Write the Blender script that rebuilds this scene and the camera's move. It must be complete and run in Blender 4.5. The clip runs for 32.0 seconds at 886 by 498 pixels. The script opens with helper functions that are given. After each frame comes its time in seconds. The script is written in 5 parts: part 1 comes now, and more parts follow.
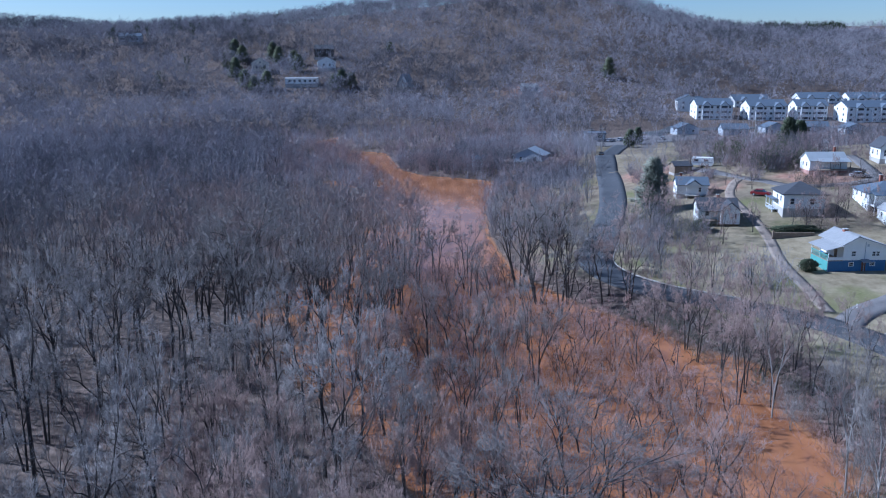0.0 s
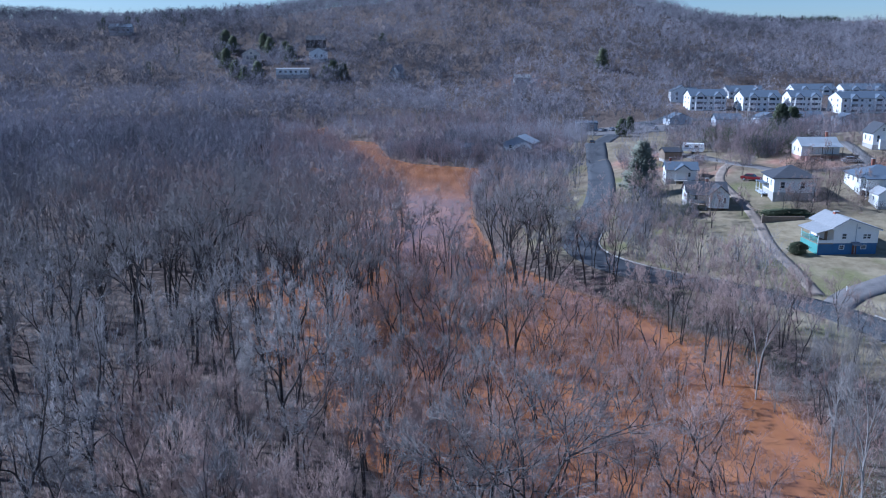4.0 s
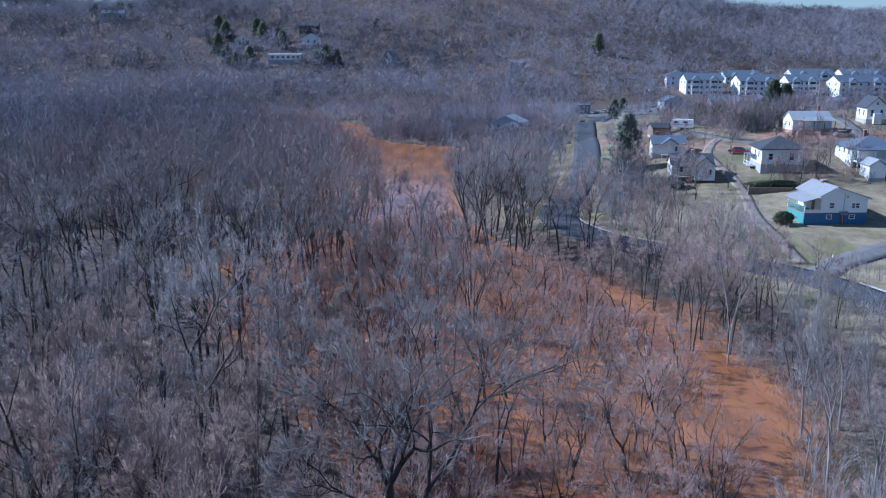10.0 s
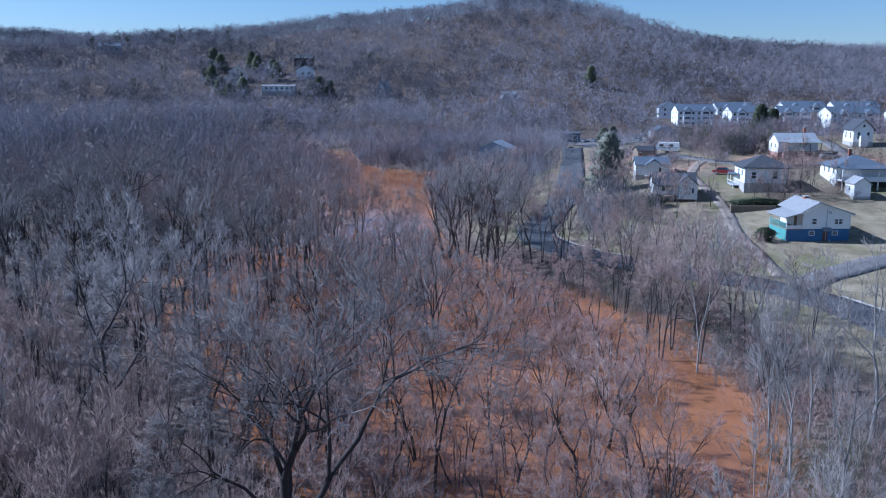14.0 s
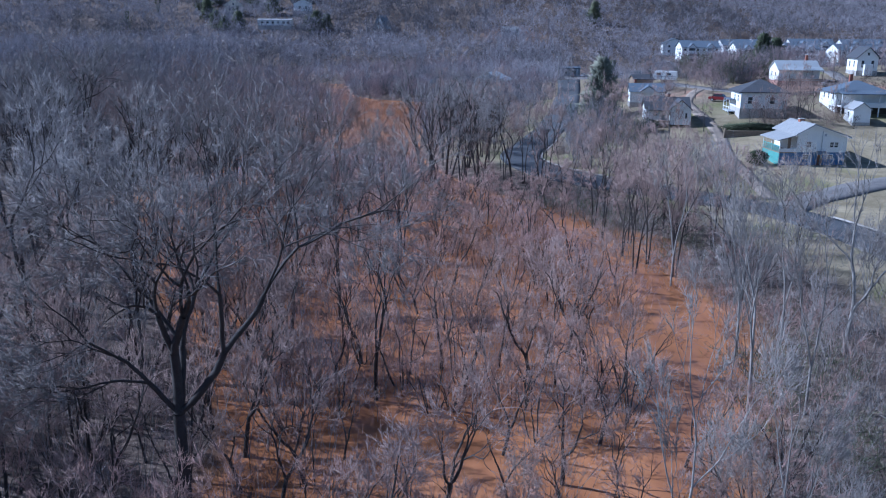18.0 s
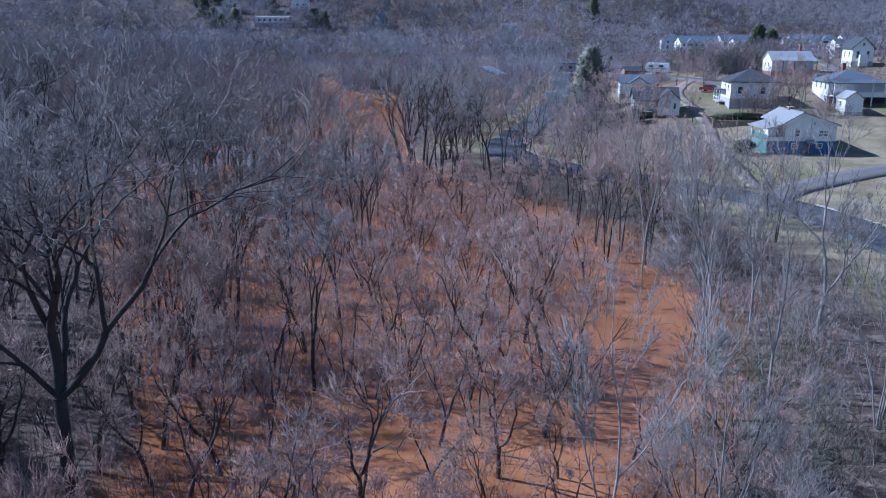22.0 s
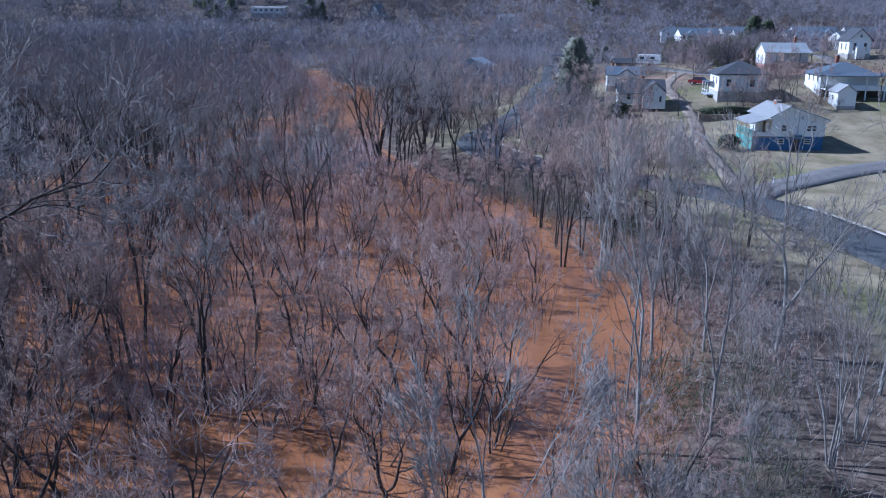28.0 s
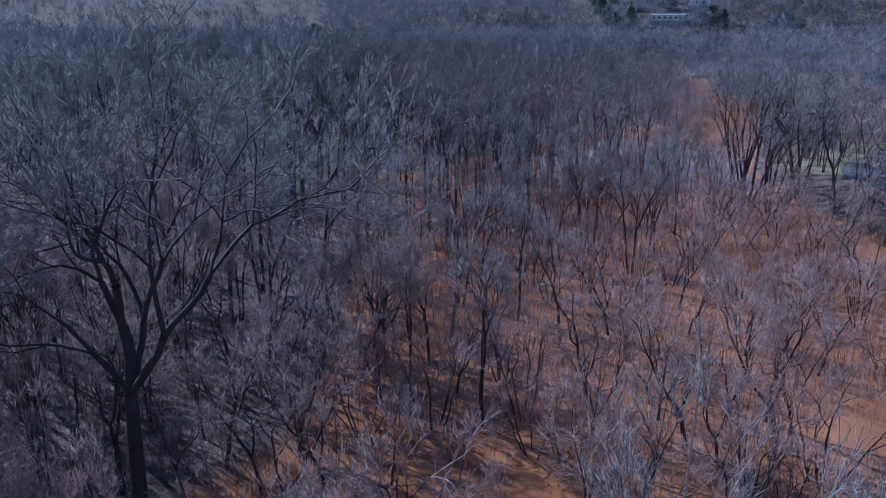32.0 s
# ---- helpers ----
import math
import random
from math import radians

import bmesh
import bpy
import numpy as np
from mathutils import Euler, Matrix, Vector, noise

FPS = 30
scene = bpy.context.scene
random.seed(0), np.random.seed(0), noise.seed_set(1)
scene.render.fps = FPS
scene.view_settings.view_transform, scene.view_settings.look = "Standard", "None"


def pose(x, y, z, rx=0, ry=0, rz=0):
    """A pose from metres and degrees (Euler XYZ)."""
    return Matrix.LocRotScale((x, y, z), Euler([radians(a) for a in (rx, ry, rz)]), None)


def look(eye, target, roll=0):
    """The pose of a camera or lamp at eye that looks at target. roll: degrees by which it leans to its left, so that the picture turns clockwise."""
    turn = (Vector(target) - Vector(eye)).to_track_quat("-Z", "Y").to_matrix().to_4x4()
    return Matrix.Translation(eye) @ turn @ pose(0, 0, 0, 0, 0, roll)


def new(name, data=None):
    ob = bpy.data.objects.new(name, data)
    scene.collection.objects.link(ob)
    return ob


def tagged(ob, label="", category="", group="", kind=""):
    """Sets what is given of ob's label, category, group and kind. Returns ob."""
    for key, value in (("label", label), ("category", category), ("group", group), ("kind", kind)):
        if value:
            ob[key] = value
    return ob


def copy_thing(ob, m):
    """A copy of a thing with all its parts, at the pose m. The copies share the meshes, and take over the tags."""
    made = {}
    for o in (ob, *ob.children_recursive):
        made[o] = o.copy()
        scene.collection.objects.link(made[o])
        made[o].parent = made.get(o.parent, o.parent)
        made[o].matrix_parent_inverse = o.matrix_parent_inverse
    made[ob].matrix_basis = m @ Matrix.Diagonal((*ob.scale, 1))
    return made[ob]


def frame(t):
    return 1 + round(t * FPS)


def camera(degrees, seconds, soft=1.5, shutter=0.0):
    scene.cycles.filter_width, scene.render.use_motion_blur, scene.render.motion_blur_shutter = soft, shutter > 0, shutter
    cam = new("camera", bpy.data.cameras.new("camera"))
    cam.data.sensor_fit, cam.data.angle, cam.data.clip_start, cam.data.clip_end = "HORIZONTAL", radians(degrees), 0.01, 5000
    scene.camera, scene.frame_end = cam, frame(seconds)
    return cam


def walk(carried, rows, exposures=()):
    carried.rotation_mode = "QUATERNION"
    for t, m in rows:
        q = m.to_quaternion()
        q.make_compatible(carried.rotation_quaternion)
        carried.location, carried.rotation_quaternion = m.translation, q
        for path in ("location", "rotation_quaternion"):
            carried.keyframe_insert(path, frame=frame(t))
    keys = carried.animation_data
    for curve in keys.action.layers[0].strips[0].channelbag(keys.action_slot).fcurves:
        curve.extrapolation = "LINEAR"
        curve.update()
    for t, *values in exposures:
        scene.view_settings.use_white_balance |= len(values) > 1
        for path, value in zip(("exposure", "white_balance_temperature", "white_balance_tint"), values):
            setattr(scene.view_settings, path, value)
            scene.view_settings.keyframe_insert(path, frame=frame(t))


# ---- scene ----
cam = camera(57.10, 32.0, soft=1.1)
# seconds, place, then yaw, pitch and roll in degrees
WAY = [
    (0, 0.00, 0.00, 39.00, -0.00, -13.09, -0.24),
    (0.5, 0.31, 0.44, 38.64, -0.07, -13.08, -0.21),
    (1, 0.63, 0.84, 38.27, -0.13, -13.09, -0.17),
    (1.5, 0.94, 1.18, 37.88, -0.19, -13.11, -0.12),
    (2, 1.27, 1.54, 37.48, -0.21, -13.14, -0.09),
    (2.5, 1.63, 1.96, 37.07, -0.25, -13.19, -0.07),
    (3, 2.01, 2.40, 36.66, -0.25, -13.23, -0.09),
    (3.5, 2.37, 2.80, 36.26, -0.27, -13.30, -0.13),
    (5.5, 3.77, 4.16, 34.75, -0.29, -13.65, -0.11),
    (6, 4.20, 4.55, 34.32, -0.26, -13.72, -0.13),
    (6.5, 4.64, 4.97, 33.88, -0.22, -13.76, -0.18),
    (7, 5.08, 5.38, 33.43, -0.18, -13.81, -0.19),
    (7.5, 5.51, 5.77, 33.01, -0.16, -13.84, -0.21),
    (8, 5.92, 6.12, 32.61, -0.15, -13.88, -0.20),
    (8.5, 6.35, 6.45, 32.20, -0.14, -13.89, -0.18),
    (9, 6.82, 6.80, 31.75, -0.15, -13.89, -0.17),
    (9.5, 7.30, 7.17, 31.27, -0.15, -13.88, -0.11),
    (10, 7.78, 7.59, 30.79, -0.17, -13.85, -0.11),
    (10.5, 8.29, 8.01, 30.31, -0.21, -13.84, -0.12),
    (11, 8.80, 8.43, 29.82, -0.25, -13.85, -0.11),
    (11.5, 9.28, 8.84, 29.26, -0.28, -13.85, -0.06),
    (12, 9.78, 9.24, 28.71, -0.29, -13.87, -0.03),
    (12.5, 10.33, 9.60, 28.18, -0.30, -13.87, 0.02),
    (13, 10.90, 9.88, 27.71, -0.29, -13.89, 0.05),
    (13.5, 11.45, 10.13, 27.25, -0.27, -13.20, 0.06),
    (14, 12.00, 10.34, 26.78, -0.24, -11.30, 0.06),
    (14.5, 12.56, 10.59, 26.28, -0.20, -11.35, 0.13),
    (15, 13.07, 10.93, 25.76, -0.18, -13.23, 0.18),
    (15.5, 13.55, 11.31, 25.20, -0.18, -14.96, 0.25),
    (17.5, 15.36, 12.93, 22.93, -0.02, -15.12, 0.42),
    (18, 15.84, 13.34, 22.45, 0.04, -15.16, 0.47),
    (18.5, 16.31, 13.78, 22.03, 0.10, -15.20, 0.44),
    (19, 16.76, 14.26, 21.60, 0.17, -15.17, 0.44),
    (19.5, 17.24, 14.82, 21.19, 0.22, -15.13, 0.48),
    (20, 17.72, 15.24, 20.89, 0.26, -15.09, 0.49),
    (20.5, 18.16, 15.44, 20.76, 0.30, -15.08, 0.47),
    (21, 18.57, 15.52, 20.72, 0.31, -15.11, 0.40),
    (21.5, 19.03, 15.62, 20.68, 0.34, -15.13, 0.32),
    (22, 19.53, 15.82, 20.64, 0.34, -15.18, 0.26),
    (22.5, 20.11, 16.11, 20.55, 0.40, -15.21, 0.24),
    (23, 20.67, 16.49, 20.41, 0.45, -15.23, 0.23),
    (23.5, 21.26, 16.94, 20.26, 0.51, -15.27, 0.21),
    (24, 21.82, 17.49, 20.15, 0.55, -15.32, 0.19),
    (24.5, 22.38, 18.08, 20.05, 0.59, -15.36, 0.18),
    (25, 22.90, 18.64, 19.99, 0.63, -15.44, 0.22),
    (25.5, 23.34, 19.09, 19.98, 0.64, -15.49, 0.26),
    (27.5, 24.22, 20.55, 20.17, 0.64, -15.70, 0.40),
    (28, 24.58, 21.02, 20.21, 0.69, -15.72, 0.46),
    (28.5, 25.00, 21.54, 20.25, 0.73, -15.72, 0.49),
    (29, 25.39, 22.02, 20.26, 0.75, -15.68, 0.51),
    (29.5, 25.80, 22.48, 20.28, 2.10, -15.63, 0.52),
    (30, 26.23, 22.91, 20.32, 3.38, -15.60, 0.57),
    (30.5, 26.63, 23.34, 20.37, 5.68, -15.56, 0.62),
    (31, 26.99, 23.73, 20.36, 11.01, -15.47, 0.61),
    (31.5, 27.40, 24.14, 20.36, 18.56, -15.45, 0.57),
    (32, 27.75, 24.60, 20.38, 27.53, -15.47, 0.54),
]


def aimed(x, y, z, yaw, pitch, roll):
    return pose(x, y, z, 90 + pitch, 0, yaw) @ pose(0, 0, 0, 0, 0, roll)


walk(cam, [(row[0], aimed(*row[1:])) for row in WAY], exposures=[(0, 0.45, 4560, 12), (30.2, 0.40, 4560, 13), (32, 0.19, 4450, 13)])

# ---- world and light ----
SUN_FROM = Vector((-0.93, 0.20, 0.72)).normalized()
world = bpy.data.worlds.new("sky")
scene.world = world
world.use_nodes = True
wn = world.node_tree
sky = wn.nodes.new("ShaderNodeTexSky")
sky.sky_type, sky.sun_disc = "NISHITA", False
sky.sun_elevation = math.asin(SUN_FROM.z)
sky.sun_rotation = math.atan2(SUN_FROM.x, SUN_FROM.y)
sky.altitude, sky.air_density, sky.dust_density, sky.ozone_density = 200, 1.0, 0.4, 2.0
wn.links.new(sky.outputs[0], wn.nodes["Background"].inputs[0])
wn.nodes["Background"].inputs[1].default_value = 0.064
sun = new("sun", bpy.data.lights.new("sun", "SUN"))
sun.data.energy, sun.data.angle, sun.data.color = 5.0, radians(0.55), (1.0, 0.93, 0.84)
sun.matrix_world = look(SUN_FROM * 100, (0, 0, 0))

# ---- materials ----


def ramp_mix(nt, fac, stops):
    r = nt.nodes.new("ShaderNodeValToRGB")
    while len(r.color_ramp.elements) < len(stops):
        r.color_ramp.elements.new(0.5)
    for e, (p, c) in zip(r.color_ramp.elements, stops):
        e.position, e.color = p, (*c, 1)
    nt.links.new(fac, r.inputs[0])
    return r.outputs[0]


def material(name, stops, scale=3.0, fine=25.0, rough=0.8, bump=0.2, vary=0.0, metal=0.0, spec=0.3, stretch=(1, 1, 1), island=0.0):
    """Two scales of noise between the stops, with a fine relief. vary: by object; island: by loose piece."""
    m = bpy.data.materials.new(name)
    m.use_nodes = True
    nt = m.node_tree
    b = nt.nodes["Principled BSDF"]
    b.inputs["Roughness"].default_value, b.inputs["Metallic"].default_value = rough, metal
    b.inputs["Specular IOR Level"].default_value = spec
    co = nt.nodes.new("ShaderNodeTexCoord")
    mp = nt.nodes.new("ShaderNodeMapping")
    mp.inputs["Scale"].default_value = stretch
    nt.links.new(co.outputs["Object"], mp.inputs[0])
    n1, n2 = nt.nodes.new("ShaderNodeTexNoise"), nt.nodes.new("ShaderNodeTexNoise")
    n1.inputs["Scale"].default_value, n2.inputs["Scale"].default_value = scale, fine
    n1.inputs["Detail"].default_value, n2.inputs["Detail"].default_value = 5, 4
    for n in (n1, n2):
        nt.links.new(mp.outputs[0], n.inputs["Vector"])
    mx = nt.nodes.new("ShaderNodeMath")
    mx.operation = "MULTIPLY_ADD"
    mx.inputs[1].default_value, mx.inputs[2].default_value = 0.45, 0.0
    nt.links.new(n2.outputs[0], mx.inputs[0])
    ad = nt.nodes.new("ShaderNodeMath")
    ad.operation = "MULTIPLY_ADD"
    ad.inputs[1].default_value = 0.55
    nt.links.new(n1.outputs[0], ad.inputs[0])
    nt.links.new(mx.outputs[0], ad.inputs[2])
    col = ramp_mix(nt, ad.outputs[0], stops)
    for amount, node, out in ((vary, "ShaderNodeObjectInfo", "Random"), (island, "ShaderNodeNewGeometry", "Random Per Island")):
        if amount:
            oi = nt.nodes.new(node)
            mr = nt.nodes.new("ShaderNodeMapRange")
            mr.inputs["To Min"].default_value, mr.inputs["To Max"].default_value = 1 - amount, 1 + amount
            nt.links.new(oi.outputs[out], mr.inputs[0])
            hs = nt.nodes.new("ShaderNodeHueSaturation")
            nt.links.new(mr.outputs[0], hs.inputs["Value"])
            nt.links.new(col, hs.inputs["Color"])
            col = hs.outputs[0]
    nt.links.new(col, b.inputs["Base Color"])
    if bump:
        bp = nt.nodes.new("ShaderNodeBump")
        bp.inputs["Strength"].default_value, bp.inputs["Distance"].default_value = bump, 0.05
        nt.links.new(n2.outputs[0], bp.inputs["Height"])
        nt.links.new(bp.outputs[0], b.inputs["Normal"])
    return m


def near(c, s):
    return tuple(min(1.0, v * s) for v in c)


def plain(name, c, rough=0.7, spread=0.15, scale=2.0, fine=18.0, **kw):
    return material(name, [(0.3, near(c, 1 - spread)), (0.7, near(c, 1 + spread))], scale, fine, rough, **kw)


M_BARK = plain("bark", (0.11, 0.098, 0.094), 0.9, 0.35, 1.2, 14, bump=0.6, vary=0.25)
M_BARK_DARK = plain("dark_bark", (0.055, 0.048, 0.046), 0.9, 0.35, 1.2, 14, bump=0.6, vary=0.2)
M_TWIG = plain("twigs", (0.275, 0.254, 0.246), 0.85, 0.2, 0.5, 6, bump=0, vary=0.2)
M_TWIG_RED = plain("reddish_twigs", (0.34, 0.226, 0.196), 0.85, 0.2, 0.5, 6, bump=0, vary=0.2)
M_TWIG_BROWN = plain("brown_twigs", (0.31, 0.228, 0.20), 0.85, 0.2, 0.5, 6, bump=0, vary=0.2)
M_TWIG_GREY = plain("dark_grey_twigs", (0.20, 0.183, 0.176), 0.85, 0.2, 0.5, 6, bump=0, vary=0.2)
M_BARK_PALE = plain("pale_bark", (0.25, 0.235, 0.22), 0.85, 0.35, 1.6, 9, bump=0.4, vary=0.15)
M_TWIG_PALE = plain("pale_twigs", (0.25, 0.228, 0.214), 0.85, 0.2, 0.5, 6, bump=0, vary=0.15)
# bluish haze of distance is mixed into these base colours, cooler than near twigs
M_HAZY_WOODS = plain("hazy_far_twigs", (0.285, 0.268, 0.29), 0.9, 0.15, 0.02, 0.3, bump=0, island=0.0)
M_HAZY_WOODS_RED = plain("hazy_far_reddish_twigs", (0.275, 0.212, 0.212), 0.9, 0.15, 0.02, 0.3, bump=0)
M_HAZY_WOODS_DARK = plain("hazy_far_dark_twigs", (0.125, 0.118, 0.13), 0.9, 0.15, 0.02, 0.3, bump=0)
M_HAZY_WOODS_PALE = plain("hazy_far_pale_twigs", (0.35, 0.325, 0.345), 0.9, 0.15, 0.02, 0.3, bump=0)
M_CEDAR = plain("evergreen_needles", (0.06, 0.072, 0.04), 0.8, 0.4, 0.8, 9, bump=0, vary=0.2)
M_CEDAR_GREY = plain("grey_green_needles", (0.155, 0.16, 0.125), 0.85, 0.35, 0.8, 9, bump=0, vary=0.2)
M_CEDAR_DULL = plain("dull_green_briar", (0.10, 0.11, 0.065), 0.85, 0.3, 0.8, 9, bump=0)
M_ASPHALT = plain("asphalt", (0.075, 0.078, 0.085), 0.85, 0.2, 0.6, 30, bump=0.15)
M_FADED_BRICK = plain("faded_brick", (0.42, 0.25, 0.21), 0.9, 0.25, 1.5, 8)
M_TRACK = plain("worn_track", (0.25, 0.205, 0.165), 0.95, 0.3, 0.5, 9, bump=0.4)
M_DRIVE = plain("worn_lane", (0.16, 0.15, 0.145), 0.9, 0.3, 0.7, 12, bump=0.3)
M_CONCRETE = plain("concrete", (0.42, 0.40, 0.37), 0.85, 0.15, 0.9, 20, bump=0.2)
M_WHITE = plain("white_siding", (0.78, 0.78, 0.76), 0.6, 0.06, 0.7, 5, bump=0.1)
M_CREAM = plain("cream_siding", (0.66, 0.62, 0.52), 0.6, 0.08, 0.7, 5, bump=0.1)
M_BLUE = plain("blue_paint", (0.06, 0.14, 0.28), 0.6, 0.15, 0.8, 8, bump=0.1)
M_TEAL = plain("green_paint", (0.11, 0.30, 0.28), 0.6, 0.15, 0.8, 8, bump=0.1)
M_ROOF_GREY = plain("pale_grey_shingles", (0.27, 0.275, 0.28), 0.85, 0.16, 0.6, 14, bump=0.3, stretch=(1, 4, 4))
M_ROOF_DARK = plain("dark_shingles", (0.065, 0.068, 0.078), 0.85, 0.2, 0.6, 14, bump=0.3, stretch=(1, 4, 4))
M_ROOF_BLUE = plain("blue_grey_shingles", (0.105, 0.13, 0.165), 0.8, 0.15, 0.6, 14, bump=0.3, stretch=(1, 4, 4))
M_ROOF_METAL = plain("ribbed_metal_roof", (0.42, 0.44, 0.45), 0.45, 0.12, 0.4, 9, bump=0.1, metal=0.3)
M_GLASS = plain("dark_glass", (0.035, 0.045, 0.06), 0.12, 0.2, 0.5, 3, bump=0, spec=0.6)
M_BRICK = plain("red_brick", (0.27, 0.11, 0.075), 0.9, 0.25, 1.5, 24, bump=0.4)
M_TRIM = plain("white_trim", (0.75, 0.75, 0.74), 0.5, 0.05, 1, 8, bump=0)
M_WOOD = plain("weathered_wood", (0.24, 0.19, 0.14), 0.85, 0.25, 1.5, 20, bump=0.3)
M_DARK = plain("dark_timber", (0.05, 0.045, 0.04), 0.8, 0.3, 1, 10)
M_GREY_WALL = plain("grey_siding", (0.40, 0.43, 0.47), 0.65, 0.1, 0.8, 6)
M_RED = plain("red_car_paint", (0.17, 0.018, 0.02), 0.3, 0.08, 1, 6, bump=0, spec=0.5)
M_SILVER = plain("silver_car_paint", (0.45, 0.46, 0.48), 0.3, 0.08, 1, 6, bump=0, metal=0.4)
M_BLACK = plain("black_rubber", (0.02, 0.02, 0.021), 0.8, 0.2, 3, 20)
M_POLE = plain("grey_pole", (0.30, 0.28, 0.26), 0.8, 0.2, 1, 10)


def ground_material():
    """Leaf litter under the woods, straw-coloured lawn towards the houses, mud at the water's edge."""
    m = bpy.data.materials.new("ground")
    m.use_nodes = True
    nt = m.node_tree
    b = nt.nodes["Principled BSDF"]
    b.inputs["Roughness"].default_value, b.inputs["Specular IOR Level"].default_value = 0.95, 0.15
    geo = nt.nodes.new("ShaderNodeNewGeometry")

    def noise_at(scale, detail=5, rough=0.55):
        n = nt.nodes.new("ShaderNodeTexNoise")
        n.inputs["Scale"].default_value, n.inputs["Detail"].default_value, n.inputs["Roughness"].default_value = scale, detail, rough
        nt.links.new(geo.outputs["Position"], n.inputs["Vector"])
        return n.outputs[0]

    def mixed(fac, a, c):
        mx = nt.nodes.new("ShaderNodeMix")
        mx.data_type = "RGBA"
        nt.links.new(fac, mx.inputs[0])
        nt.links.new(a, mx.inputs[6])
        nt.links.new(c, mx.inputs[7])
        return mx.outputs[2]

    def ranged(v, lo, hi):
        r = nt.nodes.new("ShaderNodeMapRange")
        r.inputs[1].default_value, r.inputs[2].default_value = lo, hi
        nt.links.new(v, r.inputs[0])
        return r.outputs[0]

    litter = ramp_mix(nt, noise_at(0.9, 8, 0.7), [(0.3, (0.045, 0.035, 0.030)), (0.5, (0.105, 0.080, 0.066)), (0.68, (0.24, 0.185, 0.15))])
    straw = ramp_mix(nt, noise_at(0.25, 8, 0.65), [(0.3, (0.16, 0.128, 0.075)), (0.5, (0.27, 0.225, 0.145)), (0.7, (0.37, 0.31, 0.205))])
    green = ramp_mix(nt, noise_at(2.5, 4), [(0.3, (0.11, 0.125, 0.045)), (0.7, (0.22, 0.21, 0.09))])
    mud = ramp_mix(nt, noise_at(0.6, 6), [(0.3, (0.20, 0.085, 0.035)), (0.7, (0.34, 0.16, 0.07))])
    grassy = mixed(ranged(noise_at(0.06, 3), 0.52, 0.66), straw, green)
    at = nt.nodes.new("ShaderNodeAttribute")
    at.attribute_name = "lawn"
    low = nt.nodes.new("ShaderNodeSeparateXYZ")
    nt.links.new(geo.outputs["Position"], low.inputs[0])
    c = mixed(at.outputs["Fac"], litter, grassy)
    clay = ramp_mix(nt, noise_at(0.5, 6), [(0.3, (0.22, 0.12, 0.085)), (0.7, (0.38, 0.23, 0.165))])
    bare = nt.nodes.new("ShaderNodeAttribute")
    bare.attribute_name = "clay"
    c = mixed(bare.outputs["Fac"], c, clay)
    c = mixed(ranged(low.outputs["Z"], 0.22, 0.02), c, mud)
    nt.links.new(c, b.inputs["Base Color"])
    bp = nt.nodes.new("ShaderNodeBump")
    bp.inputs["Strength"].default_value, bp.inputs["Distance"].default_value = 0.6, 0.12
    nt.links.new(noise_at(4.0, 6, 0.7), bp.inputs["Height"])
    nt.links.new(bp.outputs[0], b.inputs["Normal"])
    return m


def water_material():
    m = bpy.data.materials.new("muddy_water")
    m.use_nodes = True
    nt = m.node_tree
    b = nt.nodes["Principled BSDF"]
    b.inputs["Roughness"].default_value, b.inputs["IOR"].default_value = 0.06, 1.33
    geo = nt.nodes.new("ShaderNodeNewGeometry")
    n = nt.nodes.new("ShaderNodeTexNoise")
    n.inputs["Scale"].default_value, n.inputs["Detail"].default_value = 0.12, 4
    mp = nt.nodes.new("ShaderNodeMapping")
    mp.inputs["Rotation"].default_value, mp.inputs["Scale"].default_value = (0, 0, 0.3), (2.2, 0.6, 1)
    nt.links.new(geo.outputs["Position"], mp.inputs[0])
    nt.links.new(mp.outputs[0], n.inputs["Vector"])
    nt.links.new(ramp_mix(nt, n.outputs[0], [(0.28, (0.20, 0.083, 0.033)), (0.5, (0.30, 0.128, 0.054)), (0.72, (0.40, 0.18, 0.08))]), b.inputs["Base Color"])
    w = nt.nodes.new("ShaderNodeTexNoise")
    w.inputs["Scale"].default_value, w.inputs["Detail"].default_value = 1.6, 3
    nt.links.new(geo.outputs["Position"], w.inputs["Vector"])
    bp = nt.nodes.new("ShaderNodeBump")
    bp.inputs["Strength"].default_value, bp.inputs["Distance"].default_value = 0.12, 0.05
    nt.links.new(w.outputs[0], bp.inputs["Height"])
    nt.links.new(bp.outputs[0], b.inputs["Normal"])
    return m


M_GROUND, M_WATER = ground_material(), water_material()

# ---- lie of the land, drawn up in units of 1.33 m ----
UNIT = 1.33
BANK_Y = np.array([-60, 0, 30, 38, 42, 46, 51, 58, 66, 76, 85, 94, 106, 115, 135, 155, 175, 190, 196, 200, 205, 210, 220, 236, 262, 270, 290, 3000.0])
BANK_X = np.array([10, 12, 18, 21.6, 23.2, 25, 26.8, 27.8, 26.2, 24.3, 22.4, 15.6, 10.5, 8, 6.3, 6.7, 8.4, 14, 16.5, 9, 1, -7, -12.5, -15.5, -20, -33, -40, -40.0])
LEFT_Y = np.array([-60, 0, 40, 50, 60, 75, 90, 105, 125, 150, 175, 200, 230, 250, 266, 272, 290, 3000.0])
LEFT_X = np.array([6.5, 6.5, 7.4, 2, -2.5, -4.5, -5, -4.5, -3, -3, -7, -11.5, -20, -24, -26, -33, -40, -40.0])
HILL_X = np.array([-700, -330, -282, -235, -162, -90, 12, 64, 106, 128, 150, 197, 235, 300, 800.0])
